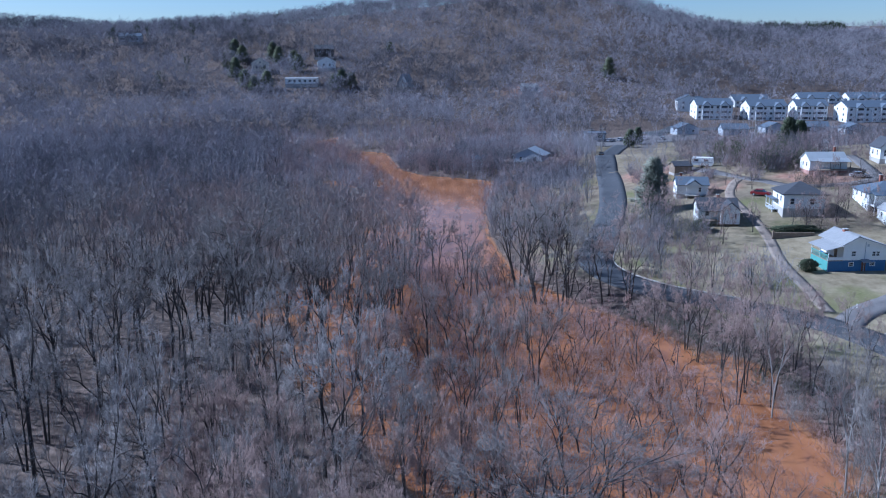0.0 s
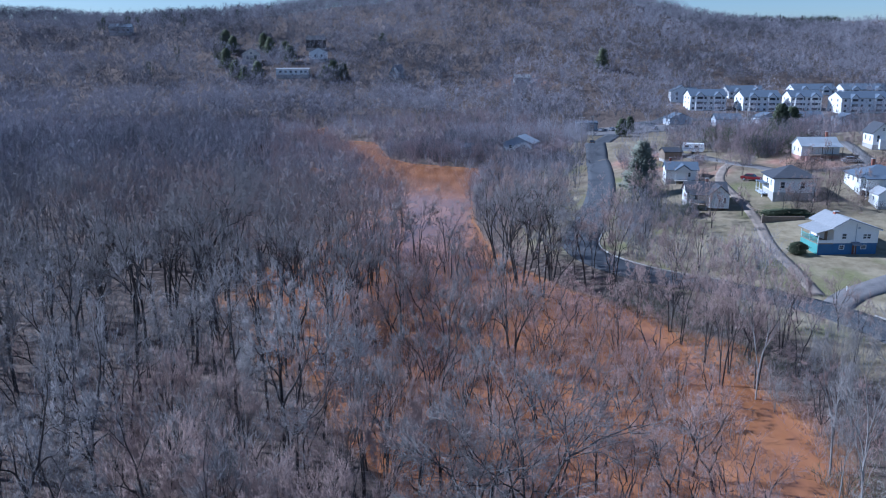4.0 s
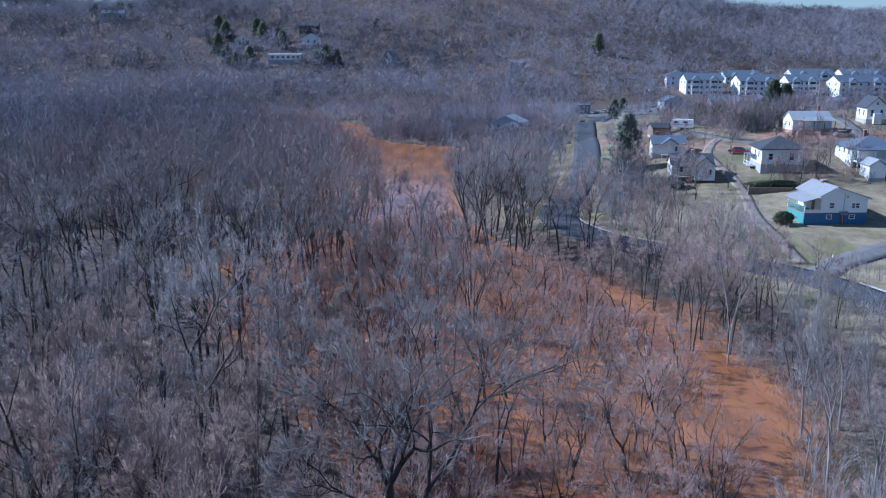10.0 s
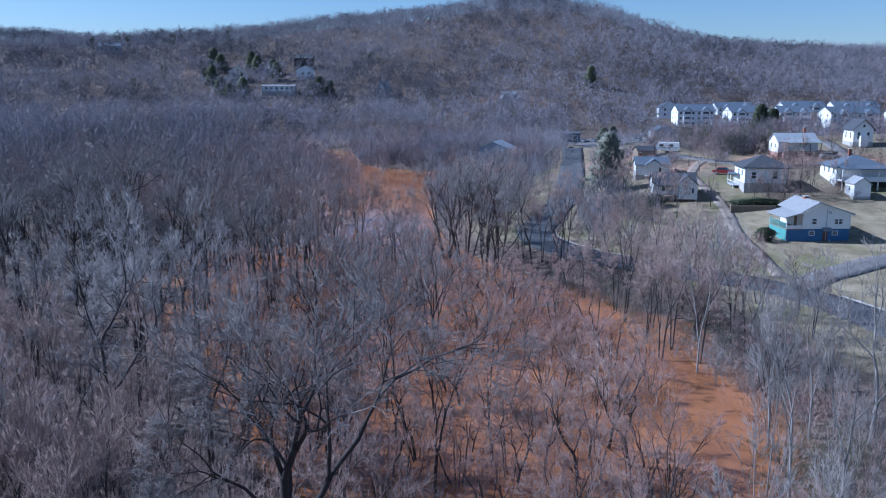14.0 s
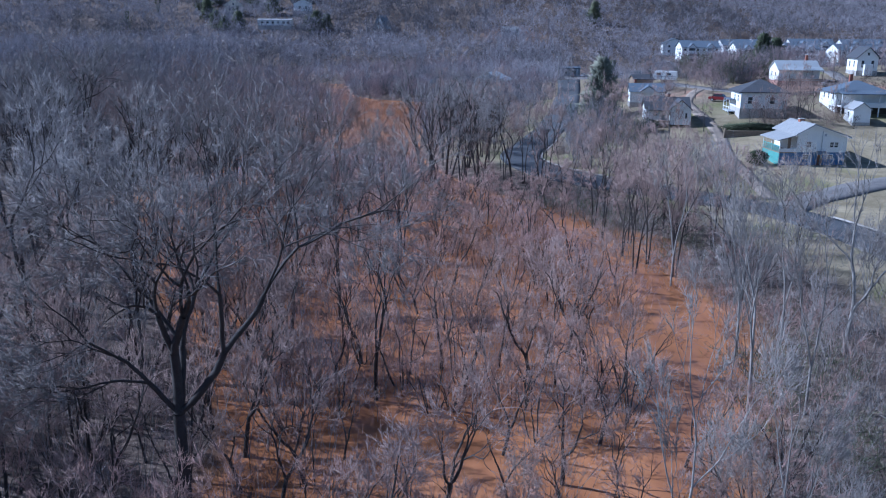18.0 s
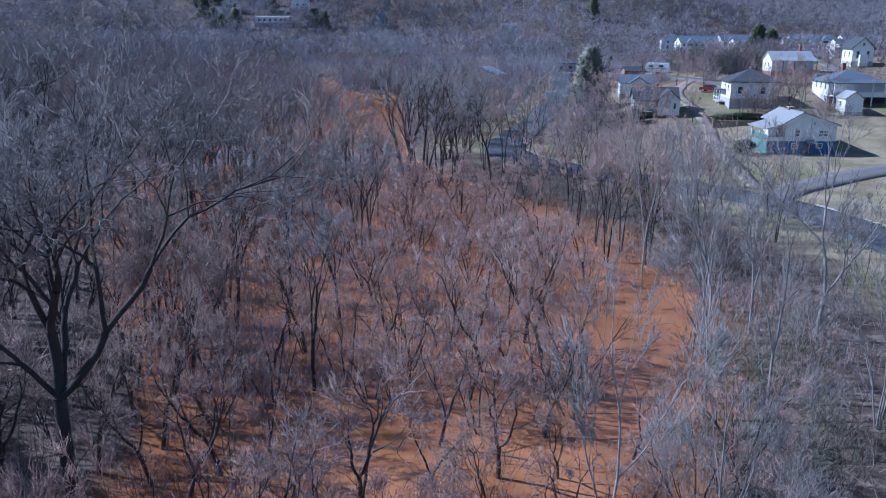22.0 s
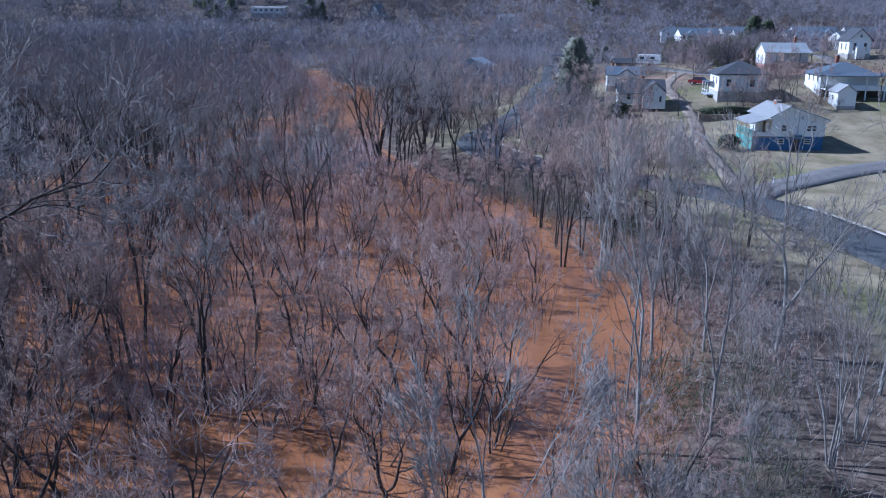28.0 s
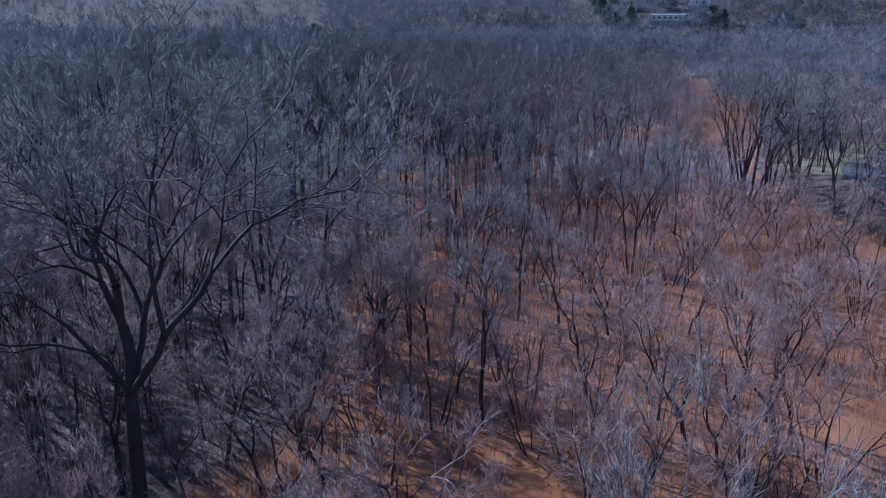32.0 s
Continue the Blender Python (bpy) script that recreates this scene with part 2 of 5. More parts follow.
HILL_Z = np.array([44, 46, 43, 41, 44, 53, 62, 68, 67, 60, 52, 39, 34, 32, 32.0])


def step01(v, a, b):
    t = np.clip((v - a) / (b - a), 0, 1)
    return t * t * (3 - 2 * t)


def waves(x, y, size, seed):
    """Soft uneven swell between about -1 and 1."""
    r = np.random.RandomState(seed)
    out = 0
    for k in range(7):
        a, p, q = r.uniform(0, math.tau), r.uniform(0.6, 1.9), r.uniform(0, math.tau)
        out = out + np.sin((x * math.cos(a) + y * math.sin(a)) * p * math.tau / size + q)
    return out / 3.2


def land(x, y):
    x, y = np.asarray(x, float) / UNIT, np.asarray(y, float) / UNIT
    right = x - np.interp(y, BANK_Y, BANK_X)
    left = np.interp(y, LEFT_Y, LEFT_X) - x
    # channel bed, then flats on both sides that stand just about at the water's level
    z = np.full(np.broadcast(x, y).shape, -1.2)
    flats = 0.10 * waves(x, y, 14, 3) + 0.14 * waves(x, y, 37, 4) - 0.10
    wooded = flats + 0.3 * step01(left, 5, 16) + 0.45 * step01(left, 1, 7) * (1 - step01(y, 60, 74)) + 0.45 * step01(left, 12, 45) + 0.004 * np.clip(left, 0, 200)
    z = np.where(left > 0, -0.5 + (wooded + 0.5) * step01(left, 0, 5), z)
    climb = step01(y, 98, 140) * (1 + 0.3 * step01(y, 140, 165)) * (1 - 0.93 * step01(y, 182, 240))
    slope = (0.4 + 1.1 * step01(y, 86, 103)) * step01(right, 0, 9) - 0.9 * np.exp(-((x - 28.8) / 2.2) ** 2 - ((y - 73) / 3.4) ** 2) + (0.15 * np.clip(right - 18, 0, 30) + 0.05 * np.clip(right - 48, 0, 40)) * climb + 0.008 * np.clip(right - 20, 0, 40)
    bumps = 0.10 * waves(x, y, 23, 5) * step01(right, 2, 10)
    z = np.where(right > 0, -0.5 + 0.5 * step01(right, 0, 1.5) + slope + bumps, z)
    z = z + 0.03 * np.clip(y - 300, 0, 250)
    # wooded hills: a long ridge, its summit, and far ridges behind
    rise = step01(y, 330, 650)
    crest = sum(np.interp(x + d, HILL_X, HILL_Z) for d in (-18, -6, 6, 18)) / 4
    z = z + rise * (crest + 2 * waves(x, y, 170, 12))
    z = z + (36 + 9 * step01(x, 280, 420)) * step01(y, 900, 1500) * (1 + 0.12 * waves(x, y, 800, 9))
    return z * UNIT


def axis(parts):
    out = []
    for a, b, s in parts:
        out += list(np.arange(a, b, s))
    return np.array(out + [parts[-1][1]])


def sheet(name, xs, ys, height, mat):
    X, Y = np.meshgrid(xs, ys)
    me = bpy.data.meshes.new(name)
    nx, ny = len(xs), len(ys)
    idx = np.arange(nx * ny).reshape(ny, nx)
    quads = np.stack([idx[:-1, :-1], idx[:-1, 1:], idx[1:, 1:], idx[1:, :-1]], -1).reshape(-1, 4)
    me.from_pydata(np.stack([X, Y, height(X, Y)], -1).reshape(-1, 3).tolist(), [], quads.tolist())
    me.polygons.foreach_set("use_smooth", np.ones(len(quads), bool))
    me.materials.append(mat)
    return new(name, me), X, Y


ground, gx, gy = sheet("ground", axis([(-3000, -500, 60), (-500, -130, 14), (-130, -50, 4), (-50, 120, 1.5), (120, 300, 7), (300, 700, 20), (700, 3000, 80)]),
                       axis([(-500, -40, 40), (-40, 30, 6), (30, 210, 1.5), (210, 400, 3), (400, 600, 8), (600, 1400, 16), (1400, 4200, 80)]), land, M_GROUND)
tagged(ground, "leaf-littered woodland floor, straw-coloured lawns and wooded hills", "ground", kind="structure")
off_bank = gx / UNIT - np.interp(gy / UNIT, BANK_Y, BANK_X)
lawn = step01(off_bank - 7 * (1 - step01(gy, 120, 150)), 3, 8) * (1 - step01(gy, 340, 400)) * (1 - step01(off_bank, 110, 150)) * (gy > -40)
lawn = np.where((gy > 258) & (gx < 46), 0, lawn)
lawn = lawn * (1 - 0.5 * step01(gy, 152, 172) * (0.75 + 0.5 * waves(gx, gy, 21, 31))).clip(0.25, 1)
clay = sum(np.exp(-((gx - cx) ** 2 + (gy - cy) ** 2) / cr ** 2) for cx, cy, cr in ((57, 232, 9), (63, 240, 6), (60, 213, 5), (95, 199, 6), (88, 203, 5), (70, 199, 4), (110, 196, 5), (57, 536, 14)))
clay = np.clip(1.3 * clay * (0.8 + 0.5 * waves(gx, gy, 9, 33)), 0, 1)
attr = ground.data.attributes.new("clay", "FLOAT", "POINT")
attr.data.foreach_set("value", clay.ravel().astype(np.float32))
attr = ground.data.attributes.new("lawn", "FLOAT", "POINT")
attr.data.foreach_set("value", lawn.ravel().astype(np.float32))
water, _, _ = sheet("water", axis([(-260, 260, 20)]), axis([(-130, 450, 20)]), lambda x, y: 0 * x, M_WATER)
tagged(water, "opaque orange-brown flood water with a dull sheen", "water", kind="structure")


def height(x, y):
    return float(land(x, y))


# ---- building blocks ----


def mesh_of(name, verts, faces, mat, smooth=False):
    me = bpy.data.meshes.new(name)
    me.from_pydata(verts, [], faces)
    if smooth:
        me.polygons.foreach_set("use_smooth", np.ones(len(faces), bool))
    me.materials.append(mat)
    return me


def part(name, bm, mat, parent=None, label="", smooth=False):
    """Links a bmesh (or a mesh) as one object under its thing."""
    if isinstance(bm, bpy.types.Mesh):
        me = bm
    else:
        me = bpy.data.meshes.new(name)
        bm.to_mesh(me)
        bm.free()
        me.materials.append(mat)
        if smooth:
            me.polygons.foreach_set("use_smooth", np.ones(len(me.polygons), bool))
    ob = new(name, me)
    ob.parent = parent
    if label:
        tagged(ob, label)
    return ob


def boxes(*specs, bevel=0.0):
    """A bmesh of boxes, each (x0, x1, y0, y1, z0, z1)."""
    bm = bmesh.new()
    for x0, x1, y0, y1, z0, z1 in specs:
        c = Matrix.Translation(((x0 + x1) / 2, (y0 + y1) / 2, (z0 + z1) / 2)) @ Matrix.Diagonal((x1 - x0, y1 - y0, z1 - z0, 1))
        bmesh.ops.create_cube(bm, size=1, matrix=c)
    if bevel:
        bmesh.ops.bevel(bm, geom=bm.edges[:], offset=bevel, segments=1, affect="EDGES")
    return bm


def prism(outline, along, a, b):
    """An outline in two axes drawn out along the third ('x' or 'y') from a to b."""
    bm = bmesh.new()
    put = (lambda u, v, w: (w, u, v)) if along == "x" else (lambda u, v, w: (u, w, v))
    v0, v1 = [bm.verts.new(put(u, v, a)) for u, v in outline], [bm.verts.new(put(u, v, b)) for u, v in outline]
    n = len(outline)
    bm.faces.new(v0), bm.faces.new(v1[::-1])
    for i in range(n):
        bm.faces.new((v0[i], v1[i], v1[(i + 1) % n], v0[(i + 1) % n]))
    bmesh.ops.recalc_face_normals(bm, faces=bm.faces[:])
    return bm


def thing(name, x, y, z, rz=0.0, label="", category="", group="", kind=""):
    e = new(name)
    e.matrix_world = pose(x, y, z, 0, 0, rz)
    e.empty_display_size = 0.2
    return tagged(e, label, category, group, kind)


# ---- bare trees ----


def tube(V, F, pts, radii, n):
    base = len(V)
    for i, (p, r) in enumerate(zip(pts, radii)):
        d = (pts[min(i + 1, len(pts) - 1)] - pts[max(i - 1, 0)]).normalized()
        u = d.orthogonal().normalized()
        w = d.cross(u)
        for k in range(n):
            a = math.tau * k / n
            V.append(tuple(p + (u * math.cos(a) + w * math.sin(a)) * r))
    for i in range(len(pts) - 1):
        for k in range(n):
            q, s = base + i * n + k, base + i * n + (k + 1) % n
            F.append((q, s, s + n, q + n))


def units(v):
    return v / (np.linalg.norm(v, axis=-1, keepdims=True) + 1e-9)


def across(d):
    """Two unit vectors square to each direction."""
    ref = np.where(np.abs(d[..., 2:3]) > 0.9, np.array([1.0, 0, 0]), np.array([0, 0, 1.0]))
    u = units(np.cross(d, ref))
    return u, np.cross(d, u)


def grown(seed, levels, bole=0.3, stems=1, lean=0.06, angle=0.62, shrink=0.82, bend=0.12, lift=0.10, out=0.10, girth=0.016, wide=0.36, thirds=0.3, reach=0.27, first=()):
    """A leafless tree of height 1 that forks level by level. For each level: the points of its branches, their radii at both ends."""
    rs = np.random.RandomState(seed)
    a = rs.uniform(0, math.tau) + math.tau * np.arange(stems) / stems + rs.uniform(-0.4, 0.4, stems)
    tip = lean * rs.uniform(0.5, 1.3, stems)
    p = np.stack([np.cos(a) * 0.015 * (stems > 1), np.sin(a) * 0.015 * (stems > 1), np.full(stems, -0.03)], 1)
    d = units(np.stack([np.cos(a) * tip, np.sin(a) * tip, np.ones(stems)], 1))
    length = bole * rs.uniform(0.8, 1.15, stems) + 0.03
    r = girth * rs.uniform(0.75, 1.1, stems) * (1 if stems == 1 else 0.6)
    made = []
    for k in range(levels + 1):
        n, m = len(p), 5 if k == 0 else 4 if k < 3 else 3 if k < 5 else 2
        pts = [p]
        for _ in range(m):
            d = d + rs.normal(0, bend * (0.3 if k == 0 else 1), (n, 3))
            d[:, 2] += lift / m
            d = units(d)
            p = p + d * (length / m)[:, None]
            pts.append(p)
        end = r * (0.87 if k else 0.80)
        made.append([np.stack(pts, 1), r, end])
        u, w = across(d)
        phi = rs.uniform(0, math.tau, n)
        kids = [(phi, rs.uniform(0.15, 0.6, n), rs.uniform(0.85, 1.1, n), 0.84, np.ones(n, bool)),
                (phi + math.pi + rs.uniform(-0.5, 0.5, n), rs.uniform(0.75, 1.4, n), rs.uniform(0.65, 1.05, n), 0.66, rs.uniform(0, 1, n) < (0.97 if k < 5 else 0.85))]
        if k < 5:
            kids.append((phi + 0.5 * math.pi + rs.uniform(-0.5, 0.5, n), rs.uniform(0.8, 1.5, n), rs.uniform(0.6, 0.95, n), 0.55, rs.uniform(0, 1, n) < (thirds if k else 2.0 * thirds)))
        axis_out = units(np.concatenate([p[:, :2], np.zeros((n, 1))], 1)) * out
        P, D, L, R = [], [], [], []
        for az, open_, ln, rr, keep in kids:
            t = angle * open_
            c = d * np.cos(t)[:, None] + (u * np.cos(az)[:, None] + w * np.sin(az)[:, None]) * np.sin(t)[:, None] + axis_out
            c[:, 2] = c[:, 2] + 0.5 * lift
            base = reach * (1 - bole) if k == 0 else shrink * length
            P.append(p[keep]), D.append(units(c)[keep]), L.append((base * ln)[keep]), R.append((end * rr)[keep])
        p, d, length, r = (np.concatenate(v) for v in (P, D, L, R))
        if k == 0 and first:
            # heading, tilt, length and girth of each limb of the first fork
            az, tilt, ln, rr = np.array(first).T
            p = np.repeat(made[0][0][:1, -1], len(first), 0)
            d = np.stack([np.cos(np.radians(az)) * np.sin(tilt), np.sin(np.radians(az)) * np.sin(tilt), np.cos(tilt)], 1)
            length, r = reach * (1 - bole) * ln, made[0][2][0] * rr
    ends = made[-1][0][:, -1]
    fork, top = float(made[0][0][:, -1, 2].mean()), float(np.quantile(ends[:, 2], 0.995))
    sxy = wide / np.quantile(np.hypot(ends[:, 0], ends[:, 1]), 0.9)
    for lv in made:
        z = lv[0][..., 2]
        z = np.where(z < fork, z * bole / fork, bole + (z - fork) * (1 - bole) / (top - fork))
        lv[0] = np.stack([lv[0][..., 0] * sxy, lv[0][..., 1] * sxy, z], -1)
    return made


def side_shoots(rs, pts, count, span, spread=0.42, lift=0.12):
    """Short shoots that leave the branches at random places: their feet and tips."""
    n, m = pts.shape[0], pts.shape[1] - 1
    i = rs.randint(0, m, n * count)
    b = np.repeat(np.arange(n), count)
    f = rs.uniform(0, 1, n * count)[:, None]
    p0, p1 = pts[b, i], pts[b, i + 1]
    d = units(units(p1 - p0) + rs.normal(0, spread, (n * count, 3)) + np.array([0, 0, lift]))
    p = p0 + (p1 - p0) * f
    return p, p + d * (span * rs.uniform(0.5, 1.2, n * count))[:, None]


def spikes(p, q, r):
    """Vertices and triangles of thin three-sided spikes from p to q."""
    u, w = across(units(q - p))
    r = np.broadcast_to(r, (len(p),))[:, None]
    V = np.stack([p + u * r, p - 0.5 * u * r + 0.87 * w * r, p - 0.5 * u * r - 0.87 * w * r, q], 1).reshape(-1, 3)
    F = (4 * np.arange(len(p))[:, None] + np.array([[0, 1, 3, 1, 2, 3, 2, 0, 3]])).reshape(-1, 3)
    return V, F


def frusta(p, q, r0, r1):
    """Vertices and triangles of three-sided tapered rods from p to q."""
    u, w = across(units(q - p))
    rings = []
    for c, r in ((p, r0), (q, r1)):
        r = r[:, None]
        rings += [c + u * r, c - 0.5 * u * r + 0.87 * w * r, c - 0.5 * u * r - 0.87 * w * r]
    F = np.array([[0, 1, 4, 0, 4, 3, 1, 2, 5, 1, 5, 4, 2, 0, 3, 2, 3, 5]])
    return np.stack(rings, 1).reshape(-1, 3), (6 * np.arange(len(p))[:, None] + F).reshape(-1, 3)


def blades(p, q, r, seed):
    """Vertices and triangles of the finest twigs, slim three-cornered slivers."""
    rs = np.random.RandomState(seed)
    d = q - p
    u = units(np.cross(d, rs.normal(0, 1, d.shape))) * np.broadcast_to(r, (len(p),))[:, None]
    return np.stack([p + u, p - u, q], 1).reshape(-1, 3), np.arange(3 * len(p)).reshape(-1, 3)


def tri_mesh(name, pieces, mat):
    """One mesh out of (vertices, triangles) pairs."""
    base, Fs = 0, []
    for V, F in pieces:
        Fs.append(F + base)
        base += len(V)
    V, F = np.concatenate([v for v, _ in pieces]), np.concatenate(Fs)
    me = bpy.data.meshes.new(name)
    me.vertices.add(len(V)), me.loops.add(3 * len(F)), me.polygons.add(len(F))
    me.vertices.foreach_set("co", V.ravel().astype(np.float32))
    me.loops.foreach_set("vertex_index", F.ravel().astype(np.int32))
    me.polygons.foreach_set("loop_start", np.arange(0, 3 * len(F), 3, dtype=np.int32))
    me.update(calc_edges=True)
    me.materials.append(mat)
    return me


def tree_thing(name, label, category, bark, twig, seed, tall, levels=8, twigs=3, sprays=1, twig_r=0.014, dark=6, shoots=2, **kw):
    """A tree with a trunk (its dark limbs and branches) and a crown (its outer twigs), to be copied."""
    made = grown(seed, levels, **kw)
    rs = np.random.RandomState(seed + 1000)
    TV, TF, rods, fine = [], [], [], []
    for k, (pts, r0, r1) in enumerate(made):
        pts, m = pts * tall, pts.shape[1] - 1
        r0, r1 = np.maximum(r0 * tall, twig_r), np.maximum(r1 * tall, twig_r * 0.8)
        if k < 3:
            for line, a, b in zip(pts, r0, r1):
                radii = [(a + (b - a) * i / m) * (1.3 if k == 0 and i == 0 else 1) for i in range(m + 1)]
                tube(TV, TF, [Vector(c) for c in line], radii, 7)
        else:
            for i in range(m):
                (rods if k < dark else fine).append(frusta(pts[:, i], pts[:, i + 1], r0 + (r1 - r0) * i / m, r0 + (r1 - r0) * (i + 1) / m))
        if k > levels - shoots:
            span = (0.42 + 0.015 * tall) * (1.0 if k < levels else 0.75)
            p, q = side_shoots(rs, pts, twigs, span)
            if k == levels:
                p, q = np.concatenate([p, pts[:, -1]]), np.concatenate([q, pts[:, -1] + units(pts[:, -1] - pts[:, -2]) * span])
            fine.append(spikes(p, q, twig_r))
            if sprays:
                sp, sq = side_shoots(rs, np.stack([p, q], 1), sprays, span * 0.5, 0.45)
                fine.append(blades(sp, sq, twig_r * 0.85, seed))
    quads = np.array(TF)
    rods.append((np.array(TV), np.concatenate([quads[:, :3], quads[:, [0, 2, 3]]])))
    e = thing(name, 0, 0, -500, label=label, category=category)
    part("trunk", tri_mesh("trunk", rods, bark), bark, e)
    part("crown", tri_mesh("crown", fine, twig), twig, e)
    return e


def woods(name, label, x, y, tall, mat, limbs, twigs, wide=0.30, radius=0.05, seed=1, low=0.25, stems=None):
    """Many bare trees as one object: forking stems and limbs, and slim twigs at their ends."""
    r = np.random.RandomState(seed)
    n = len(x)
    foot = np.stack([x, y, land(x, y) - 0.3], 1)
    turn, kind = r.uniform(0, math.tau, n), r.randint(0, 6, n)
    budget = limbs * (twigs + 1)
    far = radius > 0.055
    feet = 1 if low > 0.12 else 3
    levels = int(np.clip(math.log(0.75 * budget / feet) / math.log(2.2) - 0.6, 2, 7))
    solid, fine, dark = [], [], []
    for v in range(6):
        s = kind == v
        if not s.any():
            continue
        made = grown(seed * 31 + v, levels, bole=max(low, 0.04), stems=feet, lean=0.08 if low > 0.12 else 0.45, wide=wide, girth=0.010, angle=0.6, bend=0.14, thirds=0.25)
        P, Q, R, K = [], [], [], []
        for k, (pts, r0, r1) in enumerate(made):
            step = (5 if k == 0 else 4) if far else 1 if k < 2 else 2 if pts.shape[1] > 4 else pts.shape[1] - 1
            line = pts[:, ::step] if (pts.shape[1] - 1) % step == 0 else pts[:, [0, -1]]
            for i in range(line.shape[1] - 1):
                P.append(line[:, i]), Q.append(line[:, i + 1]), R.append(r0), K.append(np.full(len(pts), k))
        have = sum(len(p) for p in P)
        left = max(0, budget - have)
        last = made[-1][0]
        count = max(1, round(left / len(last)))
        p, q = side_shoots(r, last, count, 0.09 if low > 0.12 else 0.12, 0.6)
        P.append(p), Q.append(q), R.append(np.zeros(len(p))), K.append(np.full(len(p), 99))
        P, Q, R, K = (np.concatenate(c) for c in (P, Q, R, K))
        ca, sa, t = np.cos(turn[s])[:, None], np.sin(turn[s])[:, None], tall[s][:, None]

        def put(c):
            return np.stack([(c[:, 0] * ca - c[:, 1] * sa) * t + foot[s][:, :1], (c[:, 0] * sa + c[:, 1] * ca) * t + foot[s][:, 1:2], c[:, 2] * t + foot[s][:, 2:]], -1)

        for test, into in ((K <= 1, dark if stems else solid), (K > 1, fine)):
            rad = np.maximum((R[test] * t), radius * (0.75 if into is fine else 1.0))
            a, b = put(P[test]).reshape(-1, 3), put(Q[test]).reshape(-1, 3)
            if into is fine:
                fine.append(blades(a, b + (b - a) * 0.25, rad.ravel() * 0.9, seed + v))
            else:
                into.append(spikes(a, b + (b - a) * 0.6, rad.ravel()) if far else frusta(a, b, rad.ravel(), rad.ravel() * 0.8))
    if dark:
        tagged(new(name + "_stems", tri_mesh(name, dark, stems)), "dark stems of the " + label, "trees", kind="stuff")
    return tagged(new(name, tri_mesh(name, solid + fine, mat)), label, "trees", kind="stuff")


def scatter(seed, n, x0, x1, y0, y1, gap, allow, taken=None):
    """Random places in a rectangle, at least gap apart, where allow(x, y) holds."""
    r = random.Random(seed)
    got = [] if taken is None else taken
    cells = {}

    def key(x, y):
        return int(x // gap), int(y // gap)

    for p in got:
        cells.setdefault(key(*p), []).append(p)
    out = []
    for _ in range(n):
        x, y = r.uniform(x0, x1), r.uniform(y0, y1)
        if not allow(x, y):
            continue
        k = key(x, y)
        if any((x - a) ** 2 + (y - b) ** 2 < gap * gap for i in (-1, 0, 1) for j in (-1, 0, 1) for a, b in cells.get((k[0] + i, k[1] + j), ())):
            continue
        cells.setdefault(k, []).append((x, y))
        out.append((x, y))
    return out


def bank_off(x, y):
    return x - UNIT * float(np.interp(y / UNIT, BANK_Y, BANK_X))


def left_off(x, y):
    return UNIT * float(np.interp(y / UNIT, LEFT_Y, LEFT_X)) - x


# ---- road, lanes and kerbs ----


def smooth_line(points, step):
    pts = [Vector((*p, 0)) for p in points]
    pts = [2 * pts[0] - pts[1]] + pts + [2 * pts[-1] - pts[-2]]
    out = []
    for i in range(1, len(pts) - 2):
        p0, p1, p2, p3 = pts[i - 1:i + 3]
        n = max(2, int((p2 - p1).length / step))
        for k in range(n):
            t = k / n
            out.append(0.5 * (2 * p1 + (p2 - p0) * t + (2 * p0 - 5 * p1 + 4 * p2 - p3) * t * t + (3 * p1 - p0 - 3 * p2 + p3) * t ** 3))
    return out + [pts[-2]]


def ribbon(name, points, a, b, lift, mat, label, category, cuts=5, skirt=0.25, step=1.5):
    """A strip along a line, from a to b metres to its right, that follows the land."""
    line = smooth_line(points, step)
    V, F = [], []
    w = cuts + 3
    for i, p in enumerate(line):
        d = (line[min(i + 1, len(line) - 1)] - line[max(i - 1, 0)]).normalized()
        n = Vector((d.y, -d.x, 0))
        row = [p + n * (a + (b - a) * k / cuts) for k in range(cuts + 1)]
        hs = [height(q.x, q.y) + lift for q in row]
        mid = sum(hs) / len(hs)
        hs = [0.5 * h + 0.5 * mid if cuts > 2 else h for h in hs]
        V.append((row[0].x, row[0].y, hs[0] - skirt - lift))
        V.extend((q.x, q.y, max(h, height(q.x, q.y) + lift * 0.6)) for q, h in zip(row, hs))
        V.append((row[-1].x, row[-1].y, hs[-1] - skirt - lift))
    for i in range(len(line) - 1):
        for k in range(w - 1):
            q = i * w + k
            F.append((q, q + 1, q + w + 1, q + w))
    return tagged(new(name, mesh_of(name, V, F, mat, cuts > 2)), label, category, kind="structure")


ROAD = [(70, 40), (66, 66), (63.5, 88), (61, 105), (56, 115.5), (46.5, 123), (36, 129), (30, 137), (28.6, 149), (33.5, 167), (42.4, 200), (52.5, 258.5), (58.5, 293), (75.7, 345), (97, 384), (125, 436)]
ribbon("road", ROAD, -3.4, 3.4, 0.10, M_ASPHALT, "dark asphalt street that bends beside the flooded woods", "road")
ribbon("track", [(59.5, 120), (60.2, 128), (61.2, 139), (62.4, 147), (63.9, 154), (65.0, 160), (65.6, 168), (65.9, 178), (67.5, 189), (71, 198), (75.5, 205)], -1.1, 1.1, 0.05, M_TRACK, "worn pale earth track that climbs between the houses", "track", 3)
